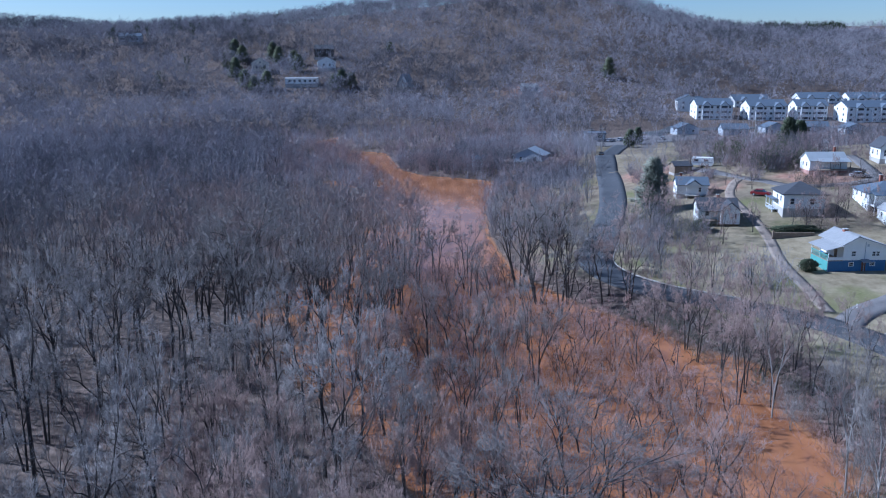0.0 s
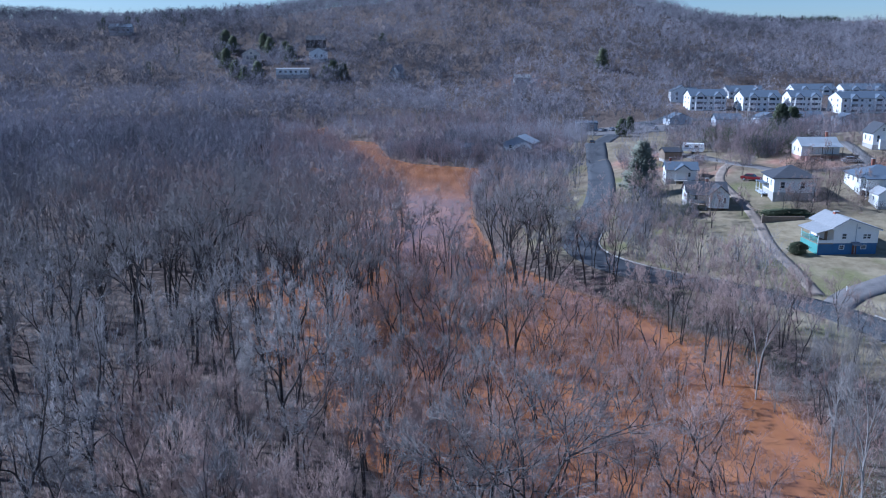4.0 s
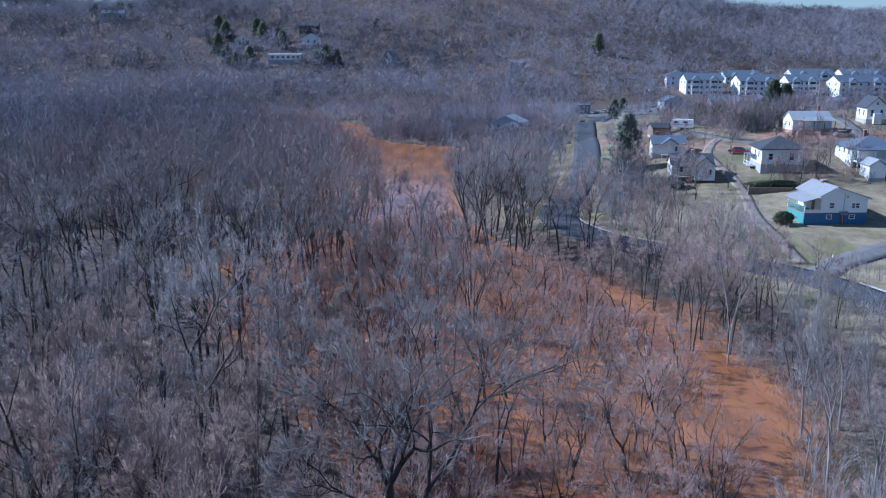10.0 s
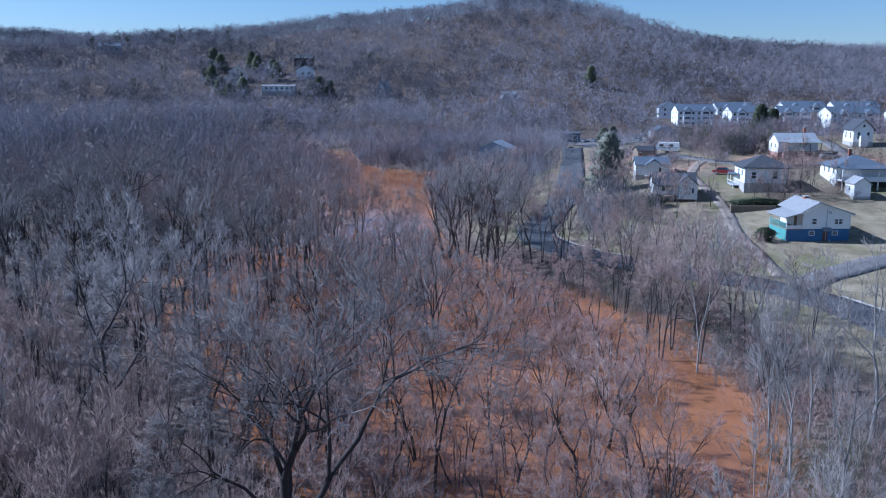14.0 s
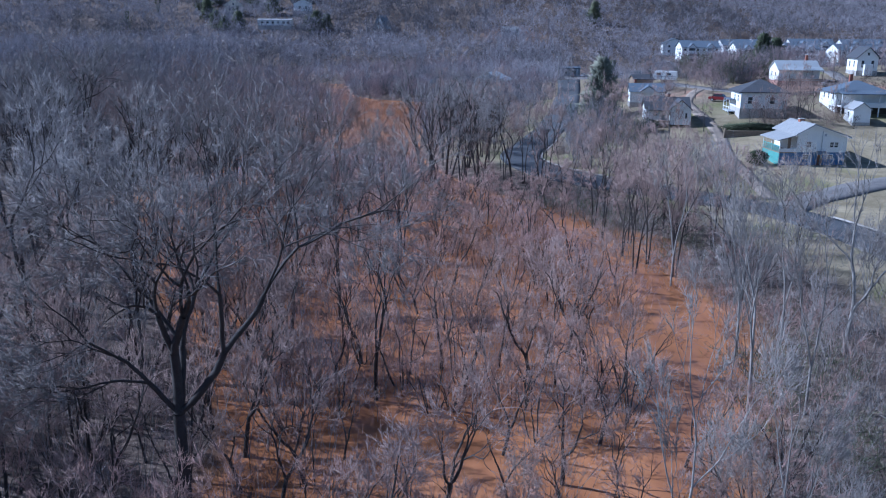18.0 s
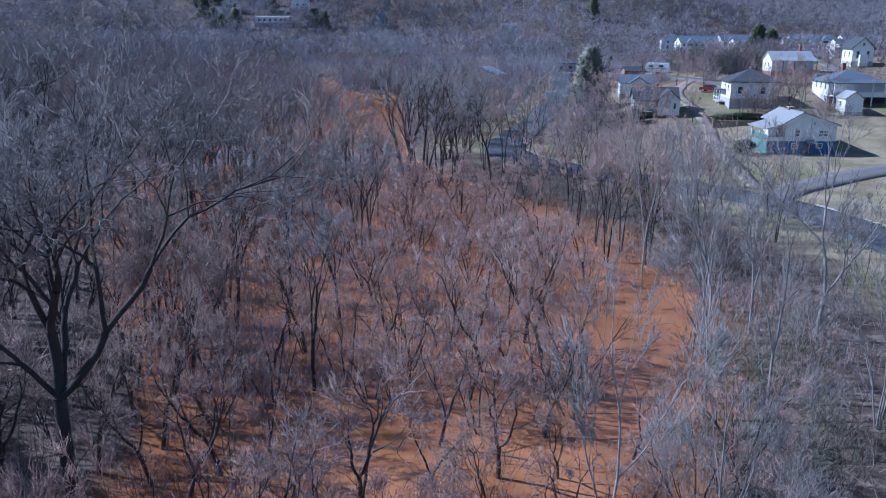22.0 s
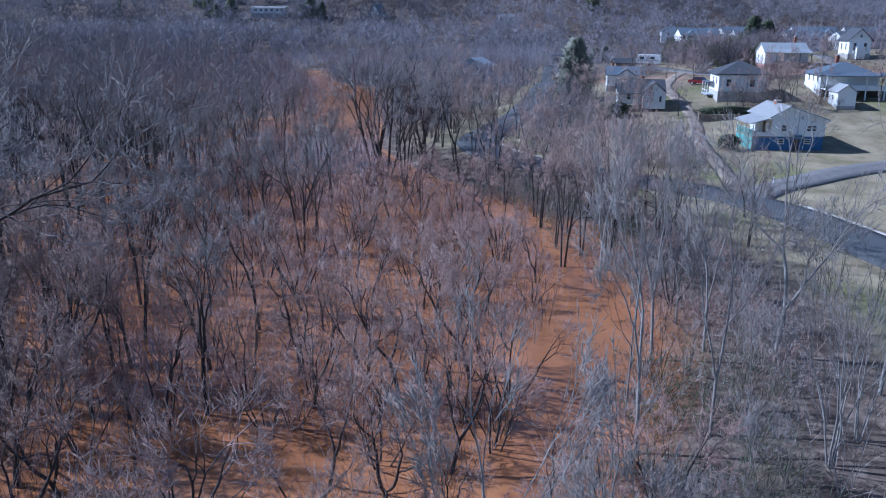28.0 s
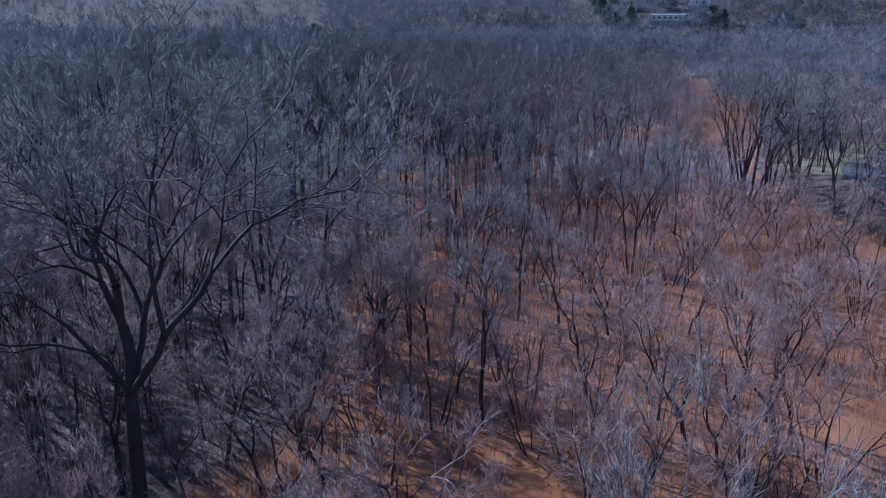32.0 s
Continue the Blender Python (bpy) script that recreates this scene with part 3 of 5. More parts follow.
ribbon("lane", [(68.5, 229), (70.2, 221), (75.6, 205.5), (79.6, 200), (84, 194.5), (92, 192.5), (101, 193.5), (106.5, 199), (109, 211), (113, 226)], -1.6, 1.6, 0.07, M_DRIVE, "grey lane along the upper houses", "lane", 3)
ribbon("side_road", [(59.5, 114.5), (64, 119.3), (69, 122.6), (82, 129), (125, 146)], -2.2, 2.2, 0.085, M_DRIVE, "pale asphalt side road across the lawn", "road", 3)
ribbon("kerb_inner", ROAD[5:10], 3.45, 3.6, 0.2, M_CONCRETE, "pale concrete kerb on the inside of the bend", "kerb", 1)
ribbon("kerb_outer", ROAD[1:4] + [(59.8, 109)], 3.45, 3.62, 0.2, M_CONCRETE, "pale concrete kerb along the street", "kerb", 1)
ribbon("car_park", [(62, 352), (80, 362), (100, 374), (128, 384)], -16, 12, 0.12, M_DRIVE, "pale worn car park beside the far street", "car park", 8)
ribbon("upper_street", [(96, 400), (130, 418), (175, 425), (260, 420)], -5, 5, 0.12, M_ASPHALT, "dark street in front of the apartment row", "road", 4)

# ---- houses ----


def window(house, face, u, z, w, h, half, group=None):
    """A window with a raised frame, mullion bar and dark pane on one face; u along it, z its middle."""
    hx, hy = half
    fw = 0.09

    def put(a0, a1, out0, out1, z0, z1):
        if face == "f":
            return (a0, a1, -hy - out1, -hy - out0, z0, z1)
        if face == "b":
            return (a0, a1, hy + out0, hy + out1, z0, z1)
        if face == "l":
            return (-hx - out1, -hx - out0, a0, a1, z0, z1)
        return (hx + out0, hx + out1, a0, a1, z0, z1)

    fr = part("window", boxes(put(u - w / 2 - fw, u + w / 2 + fw, -0.03, 0.06, z + h / 2, z + h / 2 + fw), put(u - w / 2 - fw, u + w / 2 + fw, -0.03, 0.10, z - h / 2 - fw, z - h / 2),
                              put(u - w / 2 - fw, u - w / 2, -0.03, 0.06, z - h / 2, z + h / 2), put(u + w / 2, u + w / 2 + fw, -0.03, 0.06, z - h / 2, z + h / 2),
                              put(u - w / 2, u + w / 2, -0.03, 0.045, z - 0.03, z + 0.03)), M_TRIM, house, "white window frame")
    part("pane", boxes(put(u - w / 2, u + w / 2, -0.03, 0.02, z - h / 2, z + h / 2)), M_GLASS, fr, "dark glass pane")


def gable_roof(house, w, d, eave, rise, mat, ridge="x", over=0.4, thick=0.16, label="", shift=0.0):
    if ridge == "x":
        half, along, a, b = d / 2, "x", -w / 2 - over, w / 2 + over
    else:
        half, along, a, b = w / 2, "y", -d / 2 - over, d / 2 + over
    drop = rise / half * over
    o = [(-half - over, eave - drop), (shift, eave + rise), (half + over, eave - drop), (half + over, eave - drop + thick), (shift, eave + rise + thick), (-half - over, eave - drop + thick)]
    return part("roof", prism(o, along, a, b), mat, house, label)


def hip_roof(house, w, d, eave, rise, mat, over=0.5, thick=0.16):
    bm = bmesh.new()
    hx, hy = w / 2 + over, d / 2 + over
    run = min(hx, hy)
    rx, ry = max(hx - run, 0.05), max(hy - run, 0.05)
    lo = [bm.verts.new((sx * hx, sy * hy, eave - 0.1)) for sx, sy in ((-1, -1), (1, -1), (1, 1), (-1, 1))]
    up = [bm.verts.new((sx * hx, sy * hy, eave - 0.1 + thick)) for sx, sy in ((-1, -1), (1, -1), (1, 1), (-1, 1))]
    if hx >= hy:
        r0, r1 = bm.verts.new((-rx, 0, eave + rise)), bm.verts.new((rx, 0, eave + rise))
        tops = [(up[0], up[1], r1, r0), (up[1], up[2], r1), (up[2], up[3], r0, r1), (up[3], up[0], r0)]
    else:
        r0, r1 = bm.verts.new((0, -ry, eave + rise)), bm.verts.new((0, ry, eave + rise))
        tops = [(up[0], up[1], r0), (up[1], up[2], r1, r0), (up[2], up[3], r1), (up[3], up[0], r0, r1)]
    for f in tops:
        bm.faces.new(f)
    for i in range(4):
        bm.faces.new((lo[i], lo[(i + 1) % 4], up[(i + 1) % 4], up[i]))
    bm.faces.new(lo[::-1])
    bmesh.ops.recalc_face_normals(bm, faces=bm.faces[:])
    return part("roof", bm, mat, house)


def house(name, label, x, y, rz, w, d, wall, rise, wall_mat, roof_mat, ridge="x", hip=False, found=0.6, found_mat=None, windows=(), chimney=None, z=None, category="house", over=0.4, group=""):
    """x, y: the middle of the plan. windows: (face, along, height, width, tall)."""
    z = height(x, y) if z is None else z
    e = thing(name, x, y, z, rz, label, category, group)
    part("foundation", boxes((-w / 2 - 0.04, w / 2 + 0.04, -d / 2 - 0.04, d / 2 + 0.04, -2.0, found)), found_mat or M_CONCRETE, e)
    top = found + wall
    if hip:
        wallm = boxes((-w / 2, w / 2, -d / 2, d / 2, found, top))
    else:
        half = (d if ridge == "x" else w) / 2
        o = [(-half, found), (half, found), (half, top), (0, top + rise), (-half, top)]
        wallm = prism(o, ridge, -(w if ridge == "x" else d) / 2, (w if ridge == "x" else d) / 2)
    part("wall", wallm, wall_mat, e)
    if hip:
        hip_roof(e, w, d, top, rise, roof_mat)
    else:
        gable_roof(e, w, d, top, rise, roof_mat, ridge, over)
    for face, u, hz, ww, hh in windows:
        window(e, face, u, hz, ww, hh, (w / 2, d / 2))
    if chimney:
        cx, cy, cz = chimney
        ch = part("chimney", boxes((cx - 0.35, cx + 0.35, cy - 0.35, cy + 0.35, top, cz), bevel=0.02), M_BRICK, e, "red brick chimney")
        part("cap", boxes((cx - 0.42, cx + 0.42, cy - 0.42, cy + 0.42, cz, cz + 0.12)), M_CONCRETE, ch)
    return e


def blue_house():
    """White upper storey over a blue basement, a low roof with an uneven gable, and a corner porch."""
    e = thing("house", 70.0, 138.3, 2.35, 2, "white cottage on a deep blue basement with a covered corner porch", "house")
    W, D, f, top = 7.6, 8.0, 2.15, 4.75
    part("basement", boxes((0, W, 0, D, -1.5, f)), M_BLUE, e, "deep blue painted basement wall")
    apex = 2.3
    o = [(0, f), (W, f), (W, top - 0.1), (apex, top + 1.55), (0, top + 0.3)]
    part("wall", prism(o, "y", -0.06, D + 0.06), M_WHITE, e, "white board siding")
    part("corner_board", boxes((-0.08, 0.10, -0.10, 0.12, f, top + 0.3)), M_TRIM, e)
    part("corner_board", boxes((W - 0.10, W + 0.08, -0.10, 0.12, f, top - 0.2)), M_TRIM, e)
    part("downpipe", boxes((3.72, 3.80, -0.14, -0.06, 0.2, top + 0.7)), M_GREY_WALL, e, "thin grey downpipe")
    for k in range(9):
        zz = f + 0.24 + 0.27 * k
        part("siding_board", boxes((0.12, W - 0.12, -0.085, -0.058, zz, zz + 0.02)), M_TRIM, e)
    left = [(-0.5, top + 0.02), (apex, top + 1.58), (apex, top + 1.74), (-0.5, top + 0.18)]
    right = [(apex, top + 1.58), (W + 0.55, top - 0.32), (W + 0.55, top - 0.16), (apex, top + 1.74)]
    for outline, say in ((left, "pale grey shingle roof slope"), (right, "broad grey shingle roof slope")):
        rf = part("roof", prism(outline, "y", -0.45, D + 0.4), M_ROOF_GREY, e, say)
        (u0, z0), (u1, z1) = outline[3], outline[2]
        for q in range(1, 12):
            v = q / 12
            uu, zz = u0 + (u1 - u0) * v, z0 + (z1 - z0) * v
            part("shingle_course", boxes((uu - 0.03, uu + 0.03, -0.44, D + 0.39, zz - 0.02, zz + 0.018)), M_ROOF_GREY, rf)
    part("ridge_cap", boxes((apex - 0.14, apex + 0.14, -0.46, D + 0.41, top + 1.70, top + 1.77)), M_ROOF_GREY, e)
    part("fascia", prism([(-0.5, top - 0.14), (apex, top + 1.42), (apex, top + 1.57), (-0.5, top + 0.01)], "y", -0.5, -0.44), M_TRIM, e, "white roof edge board")
    part("fascia", prism([(apex, top + 1.42), (W + 0.55, top - 0.48), (W + 0.55, top - 0.33), (apex, top + 1.57)], "y", -0.5, -0.44), M_TRIM, e, "white roof edge board")
    # porch on the left side
    px, d2 = -2.7, 6.2
    part("porch_roof", prism([(px - 0.5, top - 0.85), (-0.1, top + 0.0), (-0.1, top + 0.14), (px - 0.5, top - 0.71)], "y", -0.4, d2 + 0.3), M_ROOF_GREY, e, "low-pitched grey porch roof")
    part("porch_floor", boxes((px, -0.02, 0.0, d2, f - 0.16, f)), M_WOOD, e)
    part("porch_skirt", boxes((px, px + 0.08, 0.0, d2, -1.5, f - 0.16)), M_TEAL, e, "pale blue-green porch wall")
    part("porch_skirt", boxes((px + 0.1, -0.02, 0.0, 0.08, -1.5, f - 0.16)), M_BLUE, e, "dark blue porch front")
    for yy in (0.06, d2 * 0.5, d2 - 0.06):
        part("porch_post", boxes((px + 0.02, px + 0.14, yy - 0.06, yy + 0.06, -1.0, top - 0.72)), M_TRIM, e)
    rail = part("railing", boxes((px, px + 0.06, 0.1, d2, f + 0.85, f + 0.95)), M_TEAL, e, "green porch railing")
    for k in range(22):
        yy = 0.15 + k * (d2 - 0.2) / 21
        part("baluster", boxes((px + 0.01, px + 0.05, yy, yy + 0.1, f, f + 0.85)), M_TEAL, rail)
    part("porch_rail", boxes((px, -0.05, 0.0, 0.07, f + 0.02, f + 0.55)), M_TRIM, e, "white board across the porch front")
    part("porch_door", boxes((-0.06, 0.0, 2.2, 3.1, f, f + 2.0)), M_WOOD, e)
    for u, z, w, hh in ((1.75, 3.35, 0.7, 0.85), (5.35, 3.3, 0.55, 0.75), (6.05, 3.3, 0.55, 0.75), (1.5, 1.45, 0.75, 0.6), (5.3, 1.45, 0.8, 0.55)):
        window(e, "f", u, z, w, hh, (0, 0.06 if z > f else 0.0))
    part("attic_vent", boxes((4.05, 4.4, -0.11, -0.05, 4.6, 5.0)), M_GREY_WALL, e)
    part("basement_door", boxes((3.35, 4.1, -0.05, 0.02, -0.3, 1.75)), plain("brown_door", (0.16, 0.08, 0.05)), e, "dark brown basement door")
    part("door_hood", prism([(-1.1, 1.95), (0.0, 2.3), (0.0, 2.38), (-1.1, 2.03)], "x", 3.0, 4.5), M_ROOF_GREY, e)
    ch = part("chimney", boxes((2.0, 2.75, 4.2, 4.95, top + 0.8, top + 2.0), bevel=0.03), M_BRICK, e, "red brick chimney")
    part("cap", boxes((1.93, 2.82, 4.13, 5.02, top + 2.0, top + 2.12)), M_CONCRETE, ch)
    return e


blue_house()

# white L-shaped cottage with a sunlit gable
e = house("house", "small white cottage with a dark roof and two gables", 58.2, 171.2, -7, 10.0, 6.5, 2.7, 2.0, M_WHITE, M_ROOF_DARK, "x", found=0.7,
          windows=[("l", 0.2, 2.2, 0.7, 1.2), ("f", -2.6, 2.1, 0.8, 1.1)], chimney=(0.5, 0.2, 6.2))
part("wing", prism([(0.2, 0.0), (5.0, 0.0), (5.0, 3.3), (2.6, 5.2), (0.2, 3.3)], "y", -6.2, -3.2), M_WHITE, e, "white front wing with a gable")
part("roof", prism([(-0.15, 3.0), (2.6, 5.22), (5.35, 3.0), (5.35, 3.16), (2.6, 5.4), (-0.15, 3.16)], "y", -6.6, -1.0), M_ROOF_DARK, e, "dark gable roof of the wing")
fr = part("window", boxes((3.6, 4.2, -6.26, -6.18, 1.3, 2.6)), M_TRIM, e)
part("pane", boxes((3.68, 4.12, -6.29, -6.26, 1.38, 2.52)), M_GLASS, fr)
part("porch_roof", prism([(-5.6, 2.9), (-3.2, 3.5), (-3.2, 3.62), (-5.6, 3.02)], "x", -4.6, 0.2), M_ROOF_DARK, e)
for xx in (-4.4, -2.4, -0.4):
    part("porch_post", boxes((xx - 0.07, xx + 0.07, -5.4, -5.26, -0.6, 2.95)), M_TRIM, e)
part("porch_floor", boxes((-4.6, 0.2, -5.5, -3.2, 0.4, 0.62)), M_WOOD, e)

e.scale = (0.8, 0.8, 0.86)
e = house("house", "white bungalow with a blue-grey roof behind the cottage", 60.4, 196.5, -8, 10.5, 8.0, 2.9, 1.9, M_WHITE, M_ROOF_BLUE, "x", found=0.6,
          windows=[("l", -1.5, 2.1, 0.8, 1.2), ("l", 1.5, 2.1, 0.8, 1.2), ("f", 2.5, 2.1, 0.9, 1.2)], chimney=(-3.5, 0.5, 6.6))
part("roof", prism([(-2.6, 3.4), (0.2, 5.1), (3.0, 3.4), (3.0, 3.56), (0.2, 5.26), (-2.6, 3.56)], "y", -6.2, -0.2), M_ROOF_BLUE, e, "blue-grey gable over the front porch")
part("gable_wall", prism([(-2.3, 3.4), (2.7, 3.4), (0.2, 4.9)], "y", -5.9, -5.75), M_WHITE, e)
for xx in (-2.2, 2.6):
    part("porch_post", boxes((xx - 0.09, xx + 0.09, -5.9, -5.72, -0.8, 3.4)), M_TRIM, e)
part("porch_floor", boxes((-2.4, 2.8, -5.9, -4.0, 0.3, 0.55)), M_CONCRETE, e)

e.scale = (0.7, 0.7, 0.8)
e = house("house", "white house with a dark hipped roof and blue lower wall", 75.8, 171.3, -6, 8.4, 8.0, 3.0, 2.2, M_WHITE, M_ROOF_DARK, hip=True, found=1.1, found_mat=M_CONCRETE,
          windows=[("l", -2.0, 2.9, 0.7, 1.1), ("l", 0.6, 2.9, 0.7, 1.1), ("f", -2.5, 2.6, 0.8, 1.2), ("f", 1.5, 2.6, 0.8, 1.2)])
part("porch_roof", boxes((-5.5, -4.25, -0.5, 4.4, 2.35, 2.47)), M_ROOF_BLUE, e, "low blue-grey side porch roof")
for yy in (-0.35, 2.0, 4.3):
    part("porch_post", boxes((-5.45, -5.33, yy - 0.06, yy + 0.06, -0.8, 2.35)), M_TRIM, e)
part("porch_floor", boxes((-5.5, -4.25, -0.5, 4.4, 0.1, 0.28)), M_GREY_WALL, e)
part("porch_rail", boxes((-5.47, -5.4, -0.5, 4.4, 0.9, 1.0)), M_TRIM, e)

e = house("house", "two-storey white house with a blue hipped roof and deep porch", 94.6, 172.3, -6, 12.0, 11.0, 4.3, 2.5, M_WHITE, M_ROOF_BLUE, hip=True, found=0.8, z=7.1,
          windows=[("l", -3.6, 4.2, 0.75, 1.2), ("l", -0.6, 4.2, 0.75, 1.2), ("l", 2.4, 4.2, 0.75, 1.2), ("l", -3.9, 1.7, 0.6, 0.9), ("l", -2.2, 1.7, 0.6, 0.9), ("l", 2.6, 1.5, 1.0, 0.9)], chimney=(-1, 1, 8.9))
part("porch_roof", prism([(-8.9, 5.0), (-5.75, 5.6), (-5.75, 5.75), (-8.9, 5.15)], "x", -5.9, 6.6), M_ROOF_BLUE, e, "blue porch roof")
part("porch_floor", boxes((-5.8, 6.4, -8.6, -5.75, 2.2, 2.4)), M_TRIM, e)
part("balustrade", boxes((-5.8, 6.4, -8.6, -8.5, 2.4, 3.25)), M_TRIM, e, "white solid porch balustrade")
for xx in (-5.6, -1.6, 2.4, 6.2):
    part("porch_post", boxes((xx - 0.12, xx + 0.12, -8.6, -8.36, -1.0, 5.05)), M_TRIM, e)
# the shade below the porch floor, put in as a dark sheet
part("porch_shadow_wall", boxes((-5.6, 6.2, -5.95, -5.76, -0.8, 2.2)), M_DARK, e, "dark sheet that stands in for the shade under the porch")

e.scale = (0.82, 0.82, 0.84)
e = house("house", "white house with a pale metal roof on brick footings", 96.4, 205.6, -2, 13.5, 8.5, 3.0, 2.2, M_WHITE, M_ROOF_METAL, "x", found=0.75, found_mat=M_FADED_BRICK,
          windows=[("l", -1.6, 2.5, 0.8, 1.1), ("l", 1.6, 2.5, 0.8, 1.1)], chimney=(4.0, 1.0, 7.6))
part("porch_roof", prism([(-6.9, 3.6), (-4.1, 4.4), (-4.1, 4.52), (-6.9, 3.72)], "x", -4.2, 7.0), M_ROOF_METAL, e, "pale metal porch roof")
for xx in (-4.0, -0.4, 3.2, 6.8):
    part("porch_post", boxes((xx - 0.09, xx + 0.09, -6.8, -6.62, -0.6, 3.65)), M_DARK, e)
part("porch_floor", boxes((-4.2, 7.0, -6.8, -4.2, 1.1, 1.3)), M_WOOD, e)
part("porch_steps", boxes((-6.0, -4.2, -7.4, -6.6, -1.0, 0.3), (-6.0, -4.2, -7.0, -6.2, -1.0, 0.7)), M_FADED_BRICK, e)

e.scale = (0.68, 0.72, 0.82)
e = house("house", "small white gabled house with tall front windows", 115.0, 212.0, -6, 4.6, 6.5, 3.1, 2.2, M_WHITE, M_ROOF_DARK, "y", found=0.9,
          windows=[("f", -1.1, 2.4, 0.6, 1.6), ("f", 1.1, 2.4, 0.6, 1.6), ("f", 0, 4.7, 0.5, 0.6), ("l", -1.4, 2.4, 0.6, 1.3), ("l", 1.4, 2.4, 0.6, 1.3)])
part("porch", boxes((-0.9, 0.9, -4.3, -3.25, -0.2, 2.4)), M_TRIM, e)
house("shed", "small white gabled shed beside the lawn", 90.7, 162.6, -4, 3.0, 4.2, 2.3, 1.1, M_WHITE, M_ROOF_GREY, "y", found=0.15, category="shed", over=0.2, windows=[("l", 0, 1.5, 0.6, 0.7)])
house("shed", "low weathered brown shed with a gable roof", 65.3, 222.6, 4, 4.8, 4.2, 2.0, 1.0, M_WOOD, M_ROOF_DARK, "x", found=0.15, category="shed", over=0.25)
house("shed", "small white shed among bare trees", 111.0, 240.0, 6, 3.2, 3.4, 2.4, 1.0, M_WHITE, M_ROOF_GREY, "x", found=0.15, category="shed", over=0.25)


def camper(x, y, rz):
    e = thing("camper", x, y, height(x, y), rz, "white travel trailer parked on the grass", "trailer")
    part("body", prism([(-2.9, 0.7), (2.6, 0.6), (3.0, 1.2), (2.7, 2.75), (-2.6, 2.75), (-3.0, 1.5)], "y", -1.15, 1.15), M_TRIM, e)
    part("stripe", boxes((-2.7, 2.6, -1.18, -1.15, 1.35, 1.6)), M_GREY_WALL, e)
    for u in (-1.6, 0.9):
        part("window", boxes((u - 0.5, u + 0.5, -1.19, -1.15, 1.75, 2.3)), M_GLASS, e)
    for s in (-1.15, 0.95):
        bm = bmesh.new()
        bmesh.ops.create_cone(bm, cap_ends=True, segments=14, radius1=0.36, radius2=0.36, depth=0.2, matrix=Matrix.Translation((0, s + 0.1, 0.36)) @ Matrix.Rotation(radians(90), 4, "X"))
        part("wheel", bm, M_BLACK, e)
    part("hitch", boxes((3.0, 4.1, -0.08, 0.08, 0.5, 0.62)), M_DARK, e)


camper(71.8, 224.5, -20)


def car(label, x, y, rz, paint):
    e = thing("car", x, y, height(x, y) + 0.03, rz, label, "car")
    body = [(-2.15, 0.35), (2.15, 0.35), (2.2, 0.72), (1.9, 0.88), (1.05, 0.95), (-1.35, 0.98), (-2.1, 0.92), (-2.2, 0.6)]
    bm = prism(body, "y", -0.85, 0.85)
    bmesh.ops.bevel(bm, geom=bm.edges[:], offset=0.06, segments=2, affect="EDGES")
    part("body", bm, paint, e)
    part("cabin", prism([(-1.55, 0.95), (1.1, 0.93), (0.45, 1.42), (-1.1, 1.45)], "y", -0.74, 0.74), M_GLASS, e, "dark glazed cabin")
    part("roof", boxes((-1.12, 0.45, -0.70, 0.70, 1.43, 1.49), bevel=0.02), paint, e)
    for sx in (-1.35, 1.35):
        for sy in (-0.8, 0.8):
            bm = bmesh.new()
            bmesh.ops.create_cone(bm, cap_ends=True, segments=16, radius1=0.33, radius2=0.33, depth=0.2, matrix=Matrix.Translation((sx, sy, 0.33)) @ Matrix.Rotation(radians(90), 4, "X"))
            wh = part("wheel", bm, M_BLACK, e)
            bm = bmesh.new()
            bmesh.ops.create_cone(bm, cap_ends=True, segments=12, radius1=0.19, radius2=0.19, depth=0.03, matrix=Matrix.Translation((sx, sy + math.copysign(0.11, sy), 0.33)) @ Matrix.Rotation(radians(90), 4, "X"))
            part("rim", bm, M_SILVER, wh)
    for sy in (-0.6, 0.6):
        part("headlight", boxes((2.12, 2.21, sy - 0.18, sy + 0.18, 0.62, 0.75)), M_TRIM, e)
        part("tail_light", boxes((-2.22, -2.13, sy - 0.16, sy + 0.16, 0.68, 0.84)), M_RED, e)
    return e


car("red car parked beside the hipped-roof house", 72.9, 184.6, -35, M_RED)
car("silver car parked under a bare tree on the hill", 101.6, 197.4, -10, M_SILVER)
car("dark car parked by the bend of the street", 58.5, 300.0, 75, M_DARK)
for cx, cy in ((74, 362), (79, 364), (92, 371), (100, 372)):
    car("small pale car standing in the far car park", cx, cy, 60, M_SILVER)

# island house with a ribbed roof, and the shed beside it
house("house", "low house with a pale ribbed metal roof behind the thicket", 31.5, 289.0, -22, 10.5, 9.0, 2.5, 2.3, M_GREY_WALL, M_ROOF_METAL, "y", found=0.6, z=3.2, windows=[("f", -2.5, 1.9, 1.0, 1.1), ("f", 2.5, 1.9, 1.0, 1.1)])
house("shed", "small blue-grey shed among bare brush", 12.5, 284.0, 10, 4.0, 3.4, 2.6, 1.0, M_GREY_WALL, M_ROOF_BLUE, "x", found=0.2, z=2.6, category="shed")
# station by the far street
e = house("shop", "small flat-fronted shop with a blue canopy", 69.0, 372.0, 0, 9.0, 6.0, 3.0, 0.7, M_GREY_WALL, M_ROOF_BLUE, "x", found=0.2, windows=[("f", -2, 1.7, 1.6, 1.4), ("f", 2, 1.7, 1.6, 1.4)], category="shop")
part("canopy", boxes((-5.5, 3.5, -9.5, -3.2, 3.4, 3.9)), M_ROOF_BLUE, e, "blue flat canopy")
for xx in (-4.5, 2.5):
    part("canopy_post", boxes((xx - 0.12, xx + 0.12, -8.5, -8.26, -0.3, 3.4)), M_TRIM, e)

